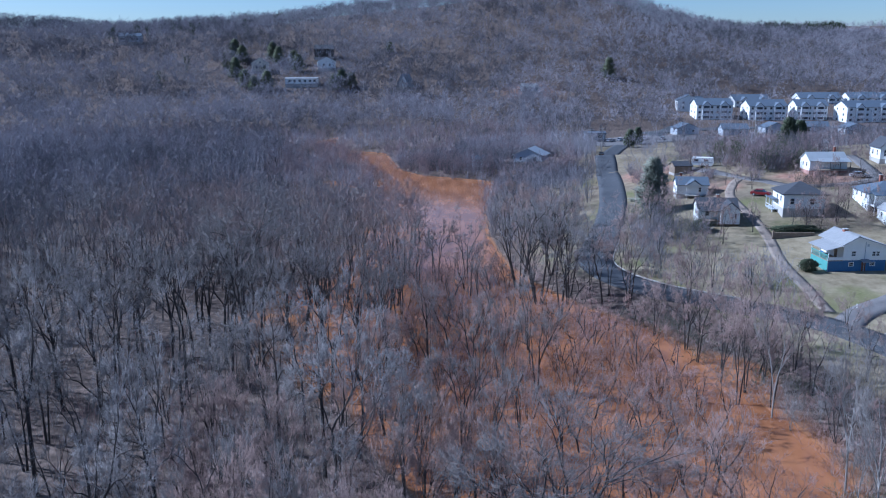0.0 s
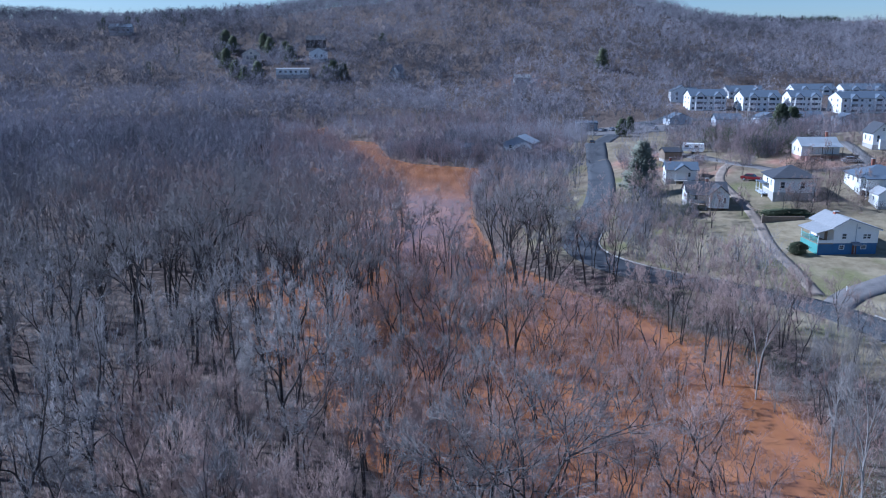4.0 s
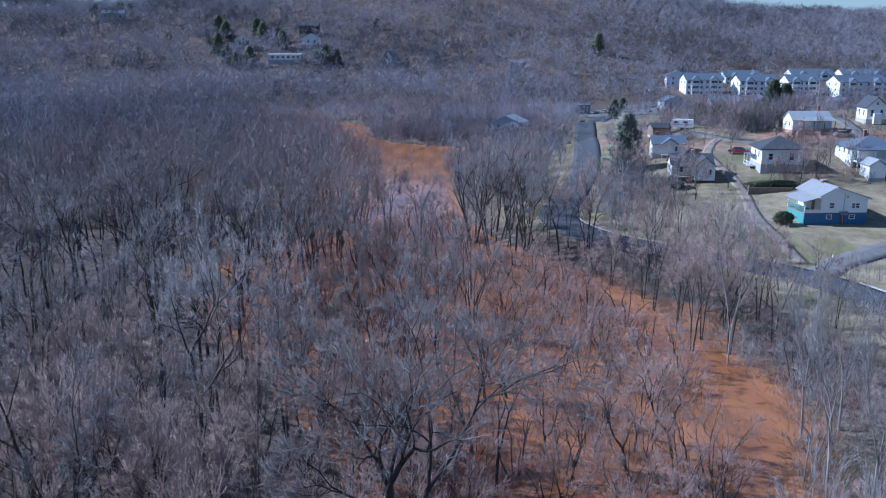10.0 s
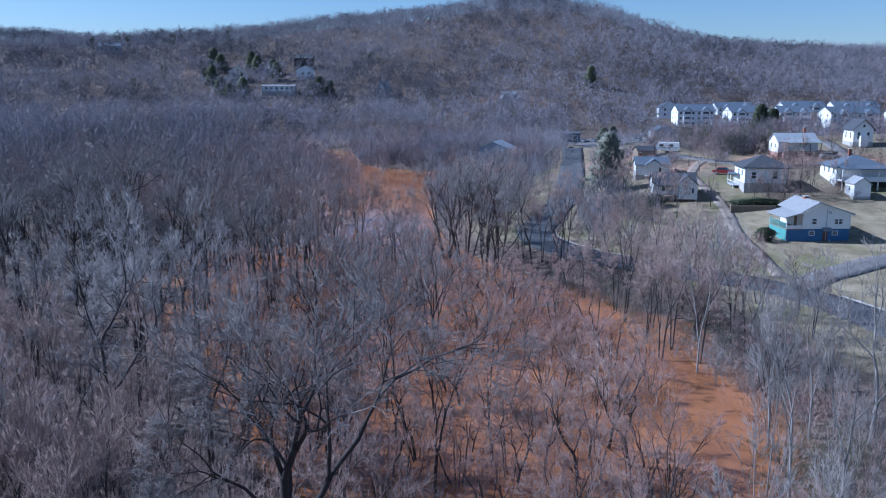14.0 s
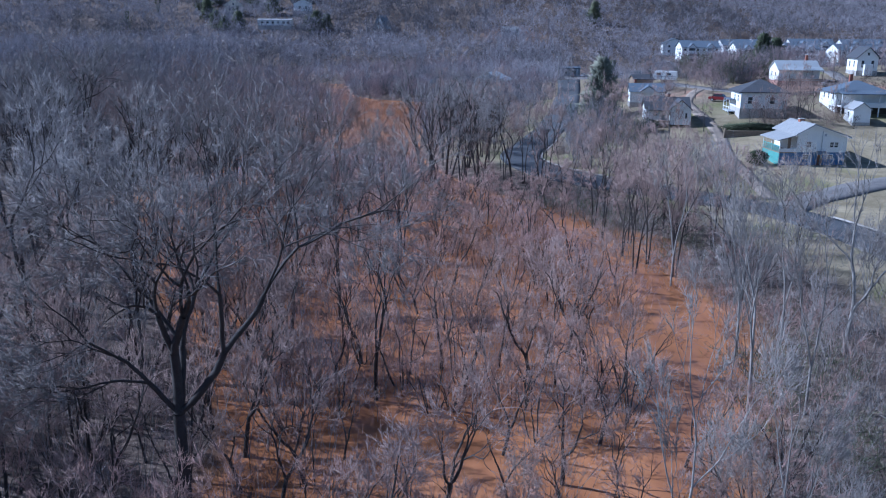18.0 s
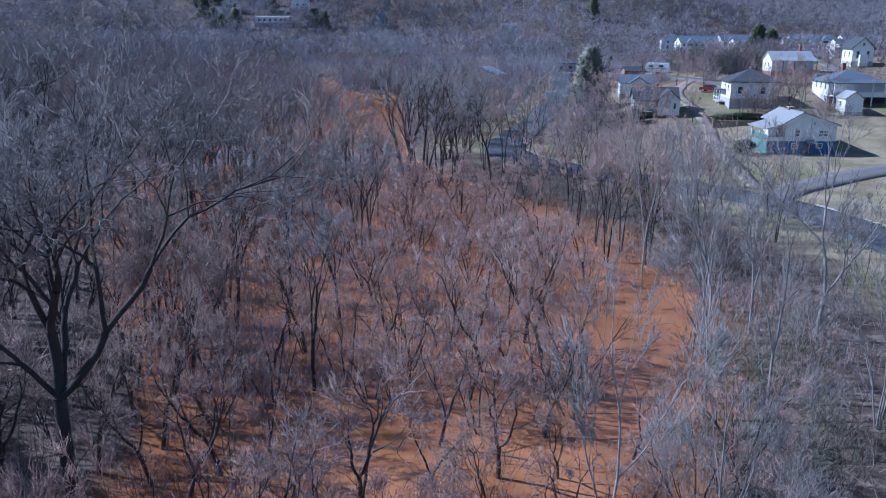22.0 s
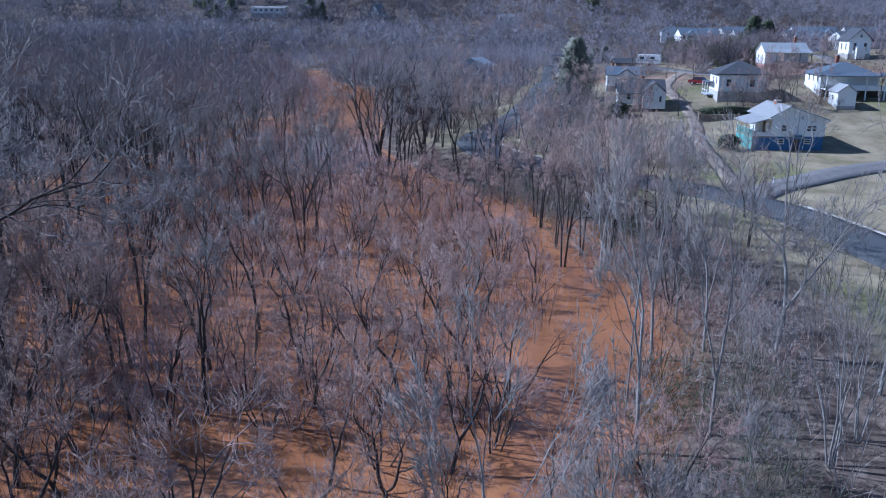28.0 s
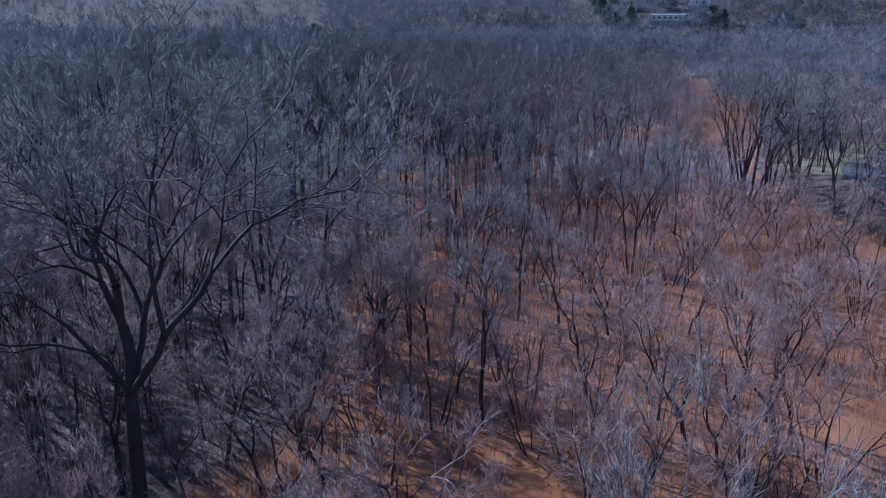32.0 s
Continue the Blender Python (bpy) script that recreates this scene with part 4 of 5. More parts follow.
# row of low houses under the apartments
for k, (hx, hy, w) in enumerate(((117, 396, 11), (139, 392, 12), (161, 400, 11), (182, 401, 11), (198, 396, 11))):
    e = house("house", "low pale house with a blue-grey roof below the apartments", hx, hy, (8, -3, 5, -4, 2)[k], w, 8, 2.8, 2.2, M_GREY_WALL, M_ROOF_BLUE, "x" if k % 2 else "y", found=0.5,
              windows=[("f", -2.5, 1.9, 1.0, 1.2), ("f", 2.5, 1.9, 1.0, 1.2), ("l", 0, 1.9, 1.0, 1.2)], group="houses below the apartments")


def apartment(x, y, z, rz, w, label, back=False):
    """Three storeys of pale siding with gabled balcony bays and a long roof."""
    d, top = 13.0, 8.6
    e = thing("apartment_building", x, y, z, rz, label, "apartments", "apartment row")
    part("wall", prism([(-d / 2, -3), (d / 2, -3), (d / 2, top), (0, top + 3.2), (-d / 2, top)], "x", -w / 2, w / 2), M_WHITE, e, "pale siding")
    gable_roof(e, w, d, top, 3.2, M_ROOF_BLUE, "x", 0.5)
    bays = max(2, round(w / 12))
    for b in range(bays):
        bx = -w / 2 + w * (b + 0.5) / bays
        part("bay", prism([(bx - 2.2, -3), (bx + 2.2, -3), (bx + 2.2, top - 0.2), (bx, top + 1.9), (bx - 2.2, top - 0.2)], "y", -d / 2 - 1.3, -d / 2 + 0.5), M_TRIM, e, "white gabled bay")
        part("roof", prism([(bx - 2.6, top - 0.55), (bx, top + 1.9), (bx + 2.6, top - 0.55), (bx + 2.6, top - 0.37), (bx, top + 2.1), (bx - 2.6, top - 0.37)], "y", -d / 2 - 1.6, -d / 2 + 3), M_ROOF_BLUE, e)
        for fl in range(3):
            zz = 0.3 + fl * 2.8
            # no hollow here: a dark panel on the bay gives the recess its shade
            bal = part("balcony", boxes((bx - 1.6, bx + 1.6, -d / 2 - 1.36, -d / 2 - 1.28, zz + 0.1, zz + 2.2)), M_GLASS, e, "flat dark panel that stands in for a shaded balcony recess")
            part("railing", boxes((bx - 1.7, bx + 1.7, -d / 2 - 1.46, -d / 2 - 1.36, zz + 0.1, zz + 0.95)), M_TRIM, bal)
            for s in (-1, 1):
                ux = bx + s * w / bays * 0.34
                fr = part("window", boxes((ux - 0.75, ux + 0.75, -d / 2 - 0.06, -d / 2 + 0.02, zz + 0.7, zz + 2.1)), M_TRIM, e)
                part("pane", boxes((ux - 0.62, ux + 0.62, -d / 2 - 0.09, -d / 2 - 0.06, zz + 0.82, zz + 1.98)), M_GLASS, fr)
    for fl in range(3):
        for yy in (-3.0, 3.0):
            fr = part("window", boxes((-w / 2 - 0.06, -w / 2 + 0.02, yy - 0.6, yy + 0.6, 1.0 + fl * 2.8, 2.4 + fl * 2.8)), M_TRIM, e)
            part("pane", boxes((-w / 2 - 0.09, -w / 2 - 0.06, yy - 0.48, yy + 0.48, 1.1 + fl * 2.8, 2.3 + fl * 2.8)), M_GLASS, fr)
    return e


LONG = "long white three-storey apartment building with a blue-grey roof"
apartment(152.5, 468, 5.2, 0, 20, LONG)
apartment(181.0, 465, 4.6, 2, 21, LONG)
apartment(206.0, 465, 4.6, -2, 17, LONG)
apartment(233.0, 455, 4.4, 6, 28, LONG)
apartment(146.0, 492, 6.5, 80, 14, "end block of the white apartment row")
apartment(187.0, 505, 5.8, 3, 22, "white apartment building in the rear row")
apartment(236.0, 522, 6.2, 0, 26, "white apartment building in the rear row")
apartment(268.0, 522, 6.2, 0, 28, "white apartment building in the rear row")
apartment(272.0, 458, 4.4, 3, 30, LONG)

# houses on the wooded hillside
e = house("long_building", "long low white building among evergreens", -96.0, 570.0, 0, 22, 9, 3.4, 0.8, M_WHITE, M_ROOF_GREY, "x", found=1.5, windows=[("f", u, 3.4, 1.6, 1.3) for u in (-8, -4.5, -1, 2.5, 6, 9)], category="building")
house("house", "white gabled house high among bare trees", -84.5, 610.0, 10, 13, 9, 5.0, 3.0, M_WHITE, M_ROOF_BLUE, "y", found=1.0, windows=[("f", -2.2, 3.5, 1.2, 1.6), ("f", 2.2, 3.5, 1.2, 1.6)])
house("house", "tall dark-roofed house on the wooded slope", -90.0, 640.0, 0, 14, 9, 6.0, 3.0, M_DARK, M_ROOF_DARK, "x", found=1.0, windows=[("f", -3, 4.5, 1.4, 1.6), ("f", 3, 4.5, 1.4, 1.6)])
house("house", "cream house half hidden by evergreens", -132.0, 606.0, 10, 12, 9, 5.5, 3.5, M_CREAM, M_ROOF_GREY, "y", found=1.0, windows=[("f", -2.5, 3.5, 1.4, 1.8), ("f", 2.5, 3.5, 1.4, 1.8), ("f", 0, 6.8, 1.2, 1.2)])
house("house", "steep-roofed pale house on the slope", -24.5, 554.0, -30, 8, 8, 2.4, 6.0, M_GREY_WALL, M_ROOF_GREY, "y", found=0.6, windows=[("f", 0, 4.0, 1.6, 1.6)])
house("house", "pale house by a cleared patch of red clay", 56.0, 536.0, 10, 10, 8, 2.6, 2.0, M_GREY_WALL, M_ROOF_GREY, "x", found=0.6)
house("house", "wide white house on the ridge", -262.0, 708.0, 10, 18, 10, 4.5, 2.5, M_GREY_WALL, M_ROOF_BLUE, "x", found=1.0, windows=[("f", u, 3.2, 1.8, 1.8) for u in (-6, -2, 2, 6)])


def pole(x, y, tall, label="grey timber utility pole with a crossarm"):
    e = thing("utility_pole", x, y, height(x, y), 20, label, "pole")
    V, F = [], []
    tube(V, F, [Vector((0, 0, -0.5)), Vector((0, 0, tall))], [0.17, 0.11], 8)
    part("shaft", mesh_of("shaft", V, F, M_POLE, True), M_POLE, e)
    part("crossarm", boxes((-1.2, 1.2, -0.06, 0.06, tall - 0.9, tall - 0.76)), M_POLE, e)
    for u in (-1.1, -0.5, 0.5, 1.1):
        part("insulator", boxes((u - 0.05, u + 0.05, -0.05, 0.05, tall - 0.76, tall - 0.58)), M_GREY_WALL, e)


for px, py in ((56.5, 312), (62, 318), (100, 262), (150, 410), (212, 430), (120, 300)):
    pole(px, py, 10.5)

# retaining wall, fence and hedge above the lane
rw = thing("retaining_wall", 69.0, 157.0, height(69, 157), -2, "weathered timber retaining wall below the hedge", "wall")
for k in range(5):
    part("timber", boxes((-3.9, 4.2, -0.12 + 0.02 * (k % 2), 0.12, -0.3 + 0.26 * k, -0.06 + 0.26 * k), bevel=0.015), M_WOOD, rw)
part("end_post", boxes((-4.0, -3.75, -0.2, 0.15, -0.4, 1.35)), M_WOOD, rw)
fence = thing("fence", 66.6, 160.0, height(66.6, 160), 96, "low weathered timber fence beside the lane", "fence")
for k in range(6):
    part("post", boxes((k * 2.0 - 0.06, k * 2.0 + 0.06, -0.06, 0.06, -0.4, 1.1)), M_WOOD, fence)
for zz in (0.3, 0.65, 1.0):
    part("rail", boxes((0, 10, -0.1, -0.06, zz, zz + 0.12)), M_WOOD, fence)
mp = thing("marker_post", 64.5, 121.5, height(64.5, 121.5), 0, "short white marker post on the verge", "post")
part("shaft", boxes((-0.06, 0.06, -0.06, 0.06, -0.2, 0.7)), M_TRIM, mp)
part("cap", boxes((-0.08, 0.08, -0.08, 0.08, 0.7, 0.76)), M_TRIM, mp)

# ---- evergreens and bushes ----


def leafy(seed, shape, n, leaf, mat, squash=1.0):
    """Many small leaf clumps over a shape(u) = (radius, height) with gaps."""
    r = np.random.RandomState(seed)
    u = r.uniform(0, 1, n) ** 0.8
    a = r.uniform(0, math.tau, n)
    rad, hh = shape(u)
    lump = 1 + 0.22 * np.sin(3 * a + 9 * u + seed) + 0.18 * np.sin(7 * a - 14 * u)
    rr = rad * lump * r.uniform(0.45, 1.05, n)
    p = np.stack([np.cos(a) * rr, np.sin(a) * rr * squash, hh], 1)
    out = np.stack([np.cos(a), np.sin(a), r.uniform(-0.3, 0.9, n)], 1) + r.normal(0, 0.35, (n, 3))
    q = p + out * leaf * r.uniform(0.6, 1.4, n)[:, None]
    return tri_mesh("foliage", [spikes(p, q, leaf * 0.32)], mat)


def cedar(seed, label, x, y, tall, wide, n=2600, leaf=0.55, mat=M_CEDAR):
    e = thing("evergreen_tree", x, y, height(x, y), seed * 40, label, "tree")
    V, F = [], []
    tube(V, F, [Vector((0, 0, -0.4)), Vector((0.1, 0, tall * 0.5)), Vector((0, 0.1, tall * 0.96))], [0.03 * tall, 0.018 * tall, 0.01], 6)
    part("trunk", mesh_of("trunk", V, F, M_BARK_DARK, True), M_BARK_DARK, e)
    part("crown", leafy(seed, lambda u: (wide * (1 - u) ** 0.6 * np.minimum(1, 0.5 + 3 * u) * (0.8 + 0.3 * np.sin(17 * u + seed) * np.sin(41 * u)), tall * (0.08 + 0.92 * u)), n, leaf, mat), mat, e, "ragged needles")
    return e


def bush(seed, label, x, y, r, tall, n=1500, leaf=0.22, mat=None, squash=1.0, rz=0, name="bush"):
    mat = mat or M_CEDAR
    e = thing(name, x, y, height(x, y) - 0.05, rz, label, "bush")
    V, F = [], []
    rng = random.Random(seed)
    for k in range(5):
        a = rng.uniform(0, math.tau)
        tube(V, F, [Vector((0, 0, -0.1)), Vector((math.cos(a) * r * 0.4, math.sin(a) * r * 0.4 * squash, tall * 0.6))], [0.05, 0.02], 4)
    part("stems", mesh_of("stems", V, F, M_BARK_DARK), M_BARK_DARK, e)
    part("foliage", leafy(seed, lambda u: (r * np.sqrt(np.clip(1 - (2 * u - 1) ** 2, 0.02, 1)), tall * (0.04 + 0.9 * u)), n, leaf, mat, squash), mat, e, "clipped dark leaves")
    return e


bush(3, "round dark clipped bush on the lawn", 64.2, 138.6, 1.45, 2.4, 4600, 0.15, name="round_bush")
bush(5, "long dark evergreen hedge above a timber wall", 70.5, 159.0, 4.6, 1.7, 4200, 0.26, squash=0.28, name="hedge")
for k, (x, y, t, w) in enumerate(((48.5, 186, 12, 4.2), (104, 246, 10, 4.4), (109, 250, 8.5, 4.0), (84, 352, 7, 2.6), (78, 340, 7, 3.0))):
    cedar(k + 2, "grey-green cedar with a ragged crown" if k == 0 else "dark green cedar with a ragged crown", x, y, t, w, 3400 if k == 0 else 2600, 0.8 if k == 0 else 0.6, M_CEDAR_GREY if k == 0 else M_CEDAR)
bush(9, "dark evergreen shrub below the white cottage", 53.5, 165, 1.7, 2.6, 1500, 0.3)
for k, (x, y, t) in enumerate(((-118, 560, 15), (-126, 556, 12), (-72, 556, 12), (-68, 562, 14), (-121, 620, 16), (-150, 628, 15), (-158, 640, 17), (-110, 622, 12), (112, 560, 16), (-40, 640, 9), (-300, 470, 17), (-134, 566, 14), (-146, 590, 17), (-128, 632, 16), (-62, 566, 11), (-104, 604, 14))):
    cedar(k + 20, "dark pine standing out of the bare hillside woods", x, y, 0.85 * t, (0.34 + 0.03 * (k % 4)) * t, 1300, 1.1, M_CEDAR_DULL)

# ---- bare trees, near ----
GREY = "leafless grey woodland tree with fine branching twigs"
OAK = tree_thing("oak_tree", "broad leafless oak with a dark forked trunk", "tree", M_BARK_DARK, M_TWIG_GREY, seed=11, tall=21.0, levels=10, bole=0.36, lean=0.02, angle=0.62, wide=0.36, girth=0.0165, bend=0.13, lift=0.02, out=0.06, shrink=0.84, twigs=2, sprays=1, twig_r=0.0125, dark=7, thirds=0.1,
                 first=((165, 0.16, 1.2, 0.9), (-8, 0.74, 1.5, 0.66), (60, 0.40, 1.2, 0.6), (195, 0.62, 0.9, 0.45)))
TALL = [tree_thing("woodland_tree", GREY, "tree", M_BARK_DARK, M_TWIG, seed=20 + k, tall=(19, 17, 20, 16, 18)[k], bole=(0.38, 0.3, 0.42, 0.28, 0.35)[k], angle=0.6, wide=(0.28, 0.34, 0.25, 0.36, 0.30)[k], girth=0.0125, lift=0.05, bend=0.13, levels=9, twigs=2, sprays=1, twig_r=0.0135, thirds=0.1) for k in range(5)]
SLIM = [tree_thing("woodland_tree", "slender leafless tree with a twin stem", "tree", M_BARK_DARK, M_TWIG_BROWN, seed=40 + k, tall=(14, 12, 15)[k], levels=8, bole=0.30, stems=2, lean=0.16, angle=0.58, wide=0.29, girth=0.012, lift=0.06, bend=0.13, twigs=2, sprays=1, twig_r=0.0125, dark=5, thirds=0.05) for k in range(3)]
FAR_TALL = [tree_thing("woodland_tree", GREY, "tree", M_BARK_DARK, M_TWIG_GREY, seed=90 + k, tall=(18, 16, 19, 15)[k], levels=7, bole=(0.4, 0.32, 0.42, 0.3)[k], angle=0.6, wide=(0.28, 0.34, 0.26, 0.36)[k], girth=0.014, lift=0.06, bend=0.13, twigs=4, sprays=2, twig_r=0.018, thirds=0.2) for k in range(4)]
PALE = [tree_thing("pale_tree", "pale-barked leafless tree on the river bank", "tree", M_BARK_PALE, M_TWIG_PALE, seed=50 + k, tall=(17, 19, 15)[k], levels=8, bole=(0.22, 0.27, 0.2)[k], angle=0.5, wide=0.22, girth=0.008, lift=0.10, bend=0.12, twigs=2, twig_r=0.012, thirds=0.05) for k in range(3)]
SHRUB = [tree_thing("river_shrub", "leaning multi-stemmed shrub standing in flood water", "shrub", M_BARK_DARK, M_TWIG_RED, seed=60 + k, tall=(7, 6, 8, 5.5)[k], levels=6, bole=0.40, stems=(4, 5, 4, 6)[k], lean=0.8, angle=0.52, wide=0.55, girth=0.017, lift=0.04, bend=0.16, twigs=2, sprays=1, twig_r=0.0105, dark=4, thirds=0.0) for k in range(4)]
PALE_SHRUB = [tree_thing("bank_shrub", "pale twiggy shrub on the river bank", "shrub", M_BARK_PALE, M_TWIG_PALE, seed=70 + k, tall=(7, 5, 9)[k], levels=6, bole=0.22, stems=(4, 5, 4)[k], lean=0.3, angle=0.5, wide=0.34, girth=0.010, lift=0.08, bend=0.12, twigs=2, twig_r=0.0095, dark=4, thirds=0.0) for k in range(3)]
SMALL = [tree_thing("small_tree", "small crooked leafless tree standing in the flood", "tree", M_BARK_DARK, M_TWIG_BROWN, seed=80 + k, tall=(9, 10, 8)[k], levels=8, bole=0.27, lean=0.15, angle=0.66, wide=0.38, girth=0.0135, lift=0.05, bend=0.18, twigs=2, sprays=1, twig_r=0.0105, dark=5, thirds=0.05) for k in range(3)]
CLUMP = [tree_thing("river_tree", "fan-shaped leafless tree with several leaning stems", "tree", M_BARK_DARK, M_TWIG, seed=30 + k, tall=(18, 16)[k], levels=6, bole=0.38, stems=(5, 4)[k], lean=0.45, angle=0.46, wide=0.42, girth=0.017, lift=0.07, bend=0.11, twigs=4, sprays=2, twig_r=0.017, thirds=0.05) for k in range(2)]
ROSY = [tree_thing("small_tree", "small leafless tree with a dense crown of rosy twigs", "tree", M_BARK_DARK, M_TWIG_RED, seed=85 + k, tall=8.6, levels=8, bole=0.25, stems=2, lean=0.3, angle=0.6, wide=0.40, girth=0.012, lift=0.05, bend=0.17, twigs=2, twig_r=0.0105, dark=5, thirds=0.0) for k in range(2)]
SLIM_GREY = [tree_thing("woodland_tree", "slender leafless tree with dark grey twigs", "tree", M_BARK_DARK, M_TWIG_GREY, seed=45 + k, tall=(13, 15)[k], levels=8, bole=0.34, stems=1 + k, lean=0.12, angle=0.58, wide=0.28, girth=0.0125, lift=0.06, bend=0.13, twigs=2, twig_r=0.0125, dark=6, thirds=0.05) for k in range(2)]
VASE = tree_thing("pale_tree", "pale-barked vase-shaped leafless tree beside the street", "tree", M_BARK_PALE, M_TWIG_PALE, seed=57, tall=15.5, levels=8, bole=0.2, angle=0.5, wide=0.34, girth=0.012, lift=0.08, bend=0.11, twigs=2, twig_r=0.012, dark=6, thirds=0.25)
STOCK = [VASE, *ROSY, *SLIM_GREY, *CLUMP, OAK, *TALL, *FAR_TALL, *SLIM, *PALE, *SHRUB, *PALE_SHRUB, *SMALL]


def plant(ob, x, y, rz=0.0, size=1.0, sink=0.0):
    z = max(height(x, y), -0.7) - sink
    m = Matrix.LocRotScale((x, y, z), Euler((0, 0, radians(rz))), (size, size, size))
    return copy_thing(ob, m)


taken = []
for ob, x, y, rz, size in ((OAK, 5.2, 43.3, 0, 1.0), (ROSY[0], 9.3, 40.2, 0, 1.0), (ROSY[1], 6.6, 38.4, 90, 0.95), (ROSY[0], 2.8, 38.0, 200, 0.9), (ROSY[1], -2.0, 40.0, 30, 0.9), (TALL[0], -8.3, 58.5, 40, 1.0), (OAK, -27, 106, 60, 1.08), (SMALL[0], 22, 50.5, 90, 1.0), (SMALL[1], 28.7, 52.3, 200, 0.7),
                           (PALE[0], 33.6, 56.5, 0, 0.95), (PALE[2], 37.6, 58, 120, 1.0), (PALE[1], 37, 68, 240, 0.8), (PALE[0], 40.5, 69, 60, 0.85), (VASE, 44.4, 67.5, 20, 1.0), (PALE[0], 48, 62, 200, 0.95), (PALE_SHRUB[2], 42.0, 54.5, 0, 1.1),
                           (CLUMP[0], 15.6, 128, 0, 1.0), (CLUMP[1], 18.6, 122, 130, 0.95), (CLUMP[1], 21, 131, 250, 1.05), (TALL[3], 25.4, 124, 10, 1.05), (CLUMP[0], 13.2, 137, 70, 1.0), (CLUMP[1], 19.5, 142, 40, 0.95), (CLUMP[1], 20, 155, 80, 0.9),
                           (SLIM[2], 33.4, 106, 0, 0.9), (SLIM[0], 34, 87.6, 50, 0.9), (SLIM[2], 37.5, 86.6, 170, 0.85), (SLIM[1], 39.5, 94, 300, 1.0), (SLIM[0], 36, 99, 20, 0.85), (SLIM[2], 30.5, 112, 80, 0.8), (SLIM[0], 44, 96, 220, 0.8), (SLIM[1], 39.7, 125.6, 0, 0.9), (SLIM[2], 43, 89, 15, 0.8), (SLIM[1], 47, 101, 190, 0.85), (SLIM[1], 34.2, 94, 140, 0.9), (PALE[0], 36.5, 84, 250, 0.85), (SLIM[0], 41.0, 104, 100, 0.9), (SLIM[1], 48, 122, 20, 0.85), (SLIM[2], 45, 131, 260, 0.8),
                           (SHRUB[2], 28.9, 95.8, 130, 1.05), (SHRUB[0], 25.5, 101, 160, 1.1), (SHRUB[2], 21, 108, 150, 1.0)):
    plant(ob, x, y, rz, size)
    taken.append((x, y))

rng = random.Random(5)


def wooded(x, y):
    return left_off(x, y) > 1.0 and x > -0.75 * y - 10 and not (x > -6 and y < 60) and not (y < 40 and x > -12)


spots = scatter(7, 9000, -125, 14, 38, 112, 4.6, wooded, taken)
for x, y in spots:
    ob = rng.choice(FAR_TALL if y > 88 else TALL + SLIM_GREY * 2 if x < -8 else SLIM_GREY + SLIM[:1] + SMALL)
    plant(ob, x, y, rng.uniform(0, 360), rng.uniform(0.75, 1.08))


def flooded(x, y):
    return left_off(x, y) < 3 and bank_off(x, y) < -5.5 - 2.5 * math.sin(y * 0.21) and not (8 < x < 16 and 46 < y < 56) and y > 58


for x, y in scatter(8, 4000, -12, 32, 46, 150, 3.6, flooded, taken):
    plant(rng.choice(SMALL + SHRUB + SLIM_GREY * 2 if x < 12 else SHRUB + SMALL), x, y, rng.uniform(0, 360), rng.uniform(0.65, 1.05))


def under_oak(x, y):
    return bank_off(x, y) < -6 - 2 * math.sin(y * 0.3) and not (10.5 < x < 19 and 46 < y < 58) and x > -0.5 * y


for x, y in scatter(12, 3500, -22, 30, 36, 66, 2.8, under_oak, taken):
    plant(rng.choice(SMALL + SLIM[1:2] if x < 6 else SMALL + SHRUB[:2]), x, y, rng.uniform(0, 360), rng.uniform(0.75, 1.1))


def foreshore(x, y):
    return bank_off(x, y) < 5 and 15.5 < x < 36 and not (x < 19.5 and y > 45)


for x, y in scatter(13, 2500, 14, 36, 35, 51, 2.7, foreshore, taken):
    plant(rng.choice(SMALL + SHRUB + PALE_SHRUB[:2]), x, y, rng.uniform(0, 360), rng.uniform(0.55, 0.8))


def banked(x, y):
    r = bank_off(x, y)
    on_road = min(math.hypot(x - p.x, y - p.y) for p in ROAD_LINE) < 5.5
    return 0.3 < r < 26 and x < 62 and not on_road and (r < (8.5 if y < 100 else 15) or (x * 7 + y * 3) % 20 < 1.5)


ROAD_LINE = smooth_line(ROAD, 3.0)
for x, y in scatter(9, 2500, 14, 70, 40, 185, 3.3, banked, taken):
    ob = rng.choice(PALE_SHRUB + PALE_SHRUB + SHRUB[:2] + PALE[2:]) if y < 88 else rng.choice(SLIM + SLIM + SMALL + PALE_SHRUB[:1])
    plant(ob, x, y, rng.uniform(0, 360), rng.uniform(0.6, 1.05))
for x, y, s in ((80, 162, 0.55), (83, 165, 0.5), (74, 162.5, 0.5), (77.5, 163.5, 0.55), (71.5, 163.2, 0.4), (79, 166, 0.5), (90, 168, 0.55), (86, 170, 0.5), (98, 164, 0.6), (57, 163, 0.6), (63, 162, 0.5), (43.8, 167, 0.85), (47, 163, 0.7), (80.5, 163.8, 0.75), (97, 201.0, 0.45), (70, 192, 0.5), (74, 193, 0.45), (66.5, 206, 0.5), (87, 189, 0.45), (76, 160.5, 0.45), (103, 200, 0.6), (88, 188, 0.5), (84, 192, 0.45), (70, 200, 0.5), (66, 215, 0.6), (60, 178, 0.5), (52, 160, 0.7), (55, 156, 0.65), (49, 172, 0.7), (115, 186, 0.6), (106, 168, 0.6)):
    plant(rng.choice(SLIM), x, y, rng.uniform(0, 360), s)
for ob in STOCK:
    for o in (*ob.children, ob):
        bpy.data.objects.remove(o)

# ---- woods farther off ----


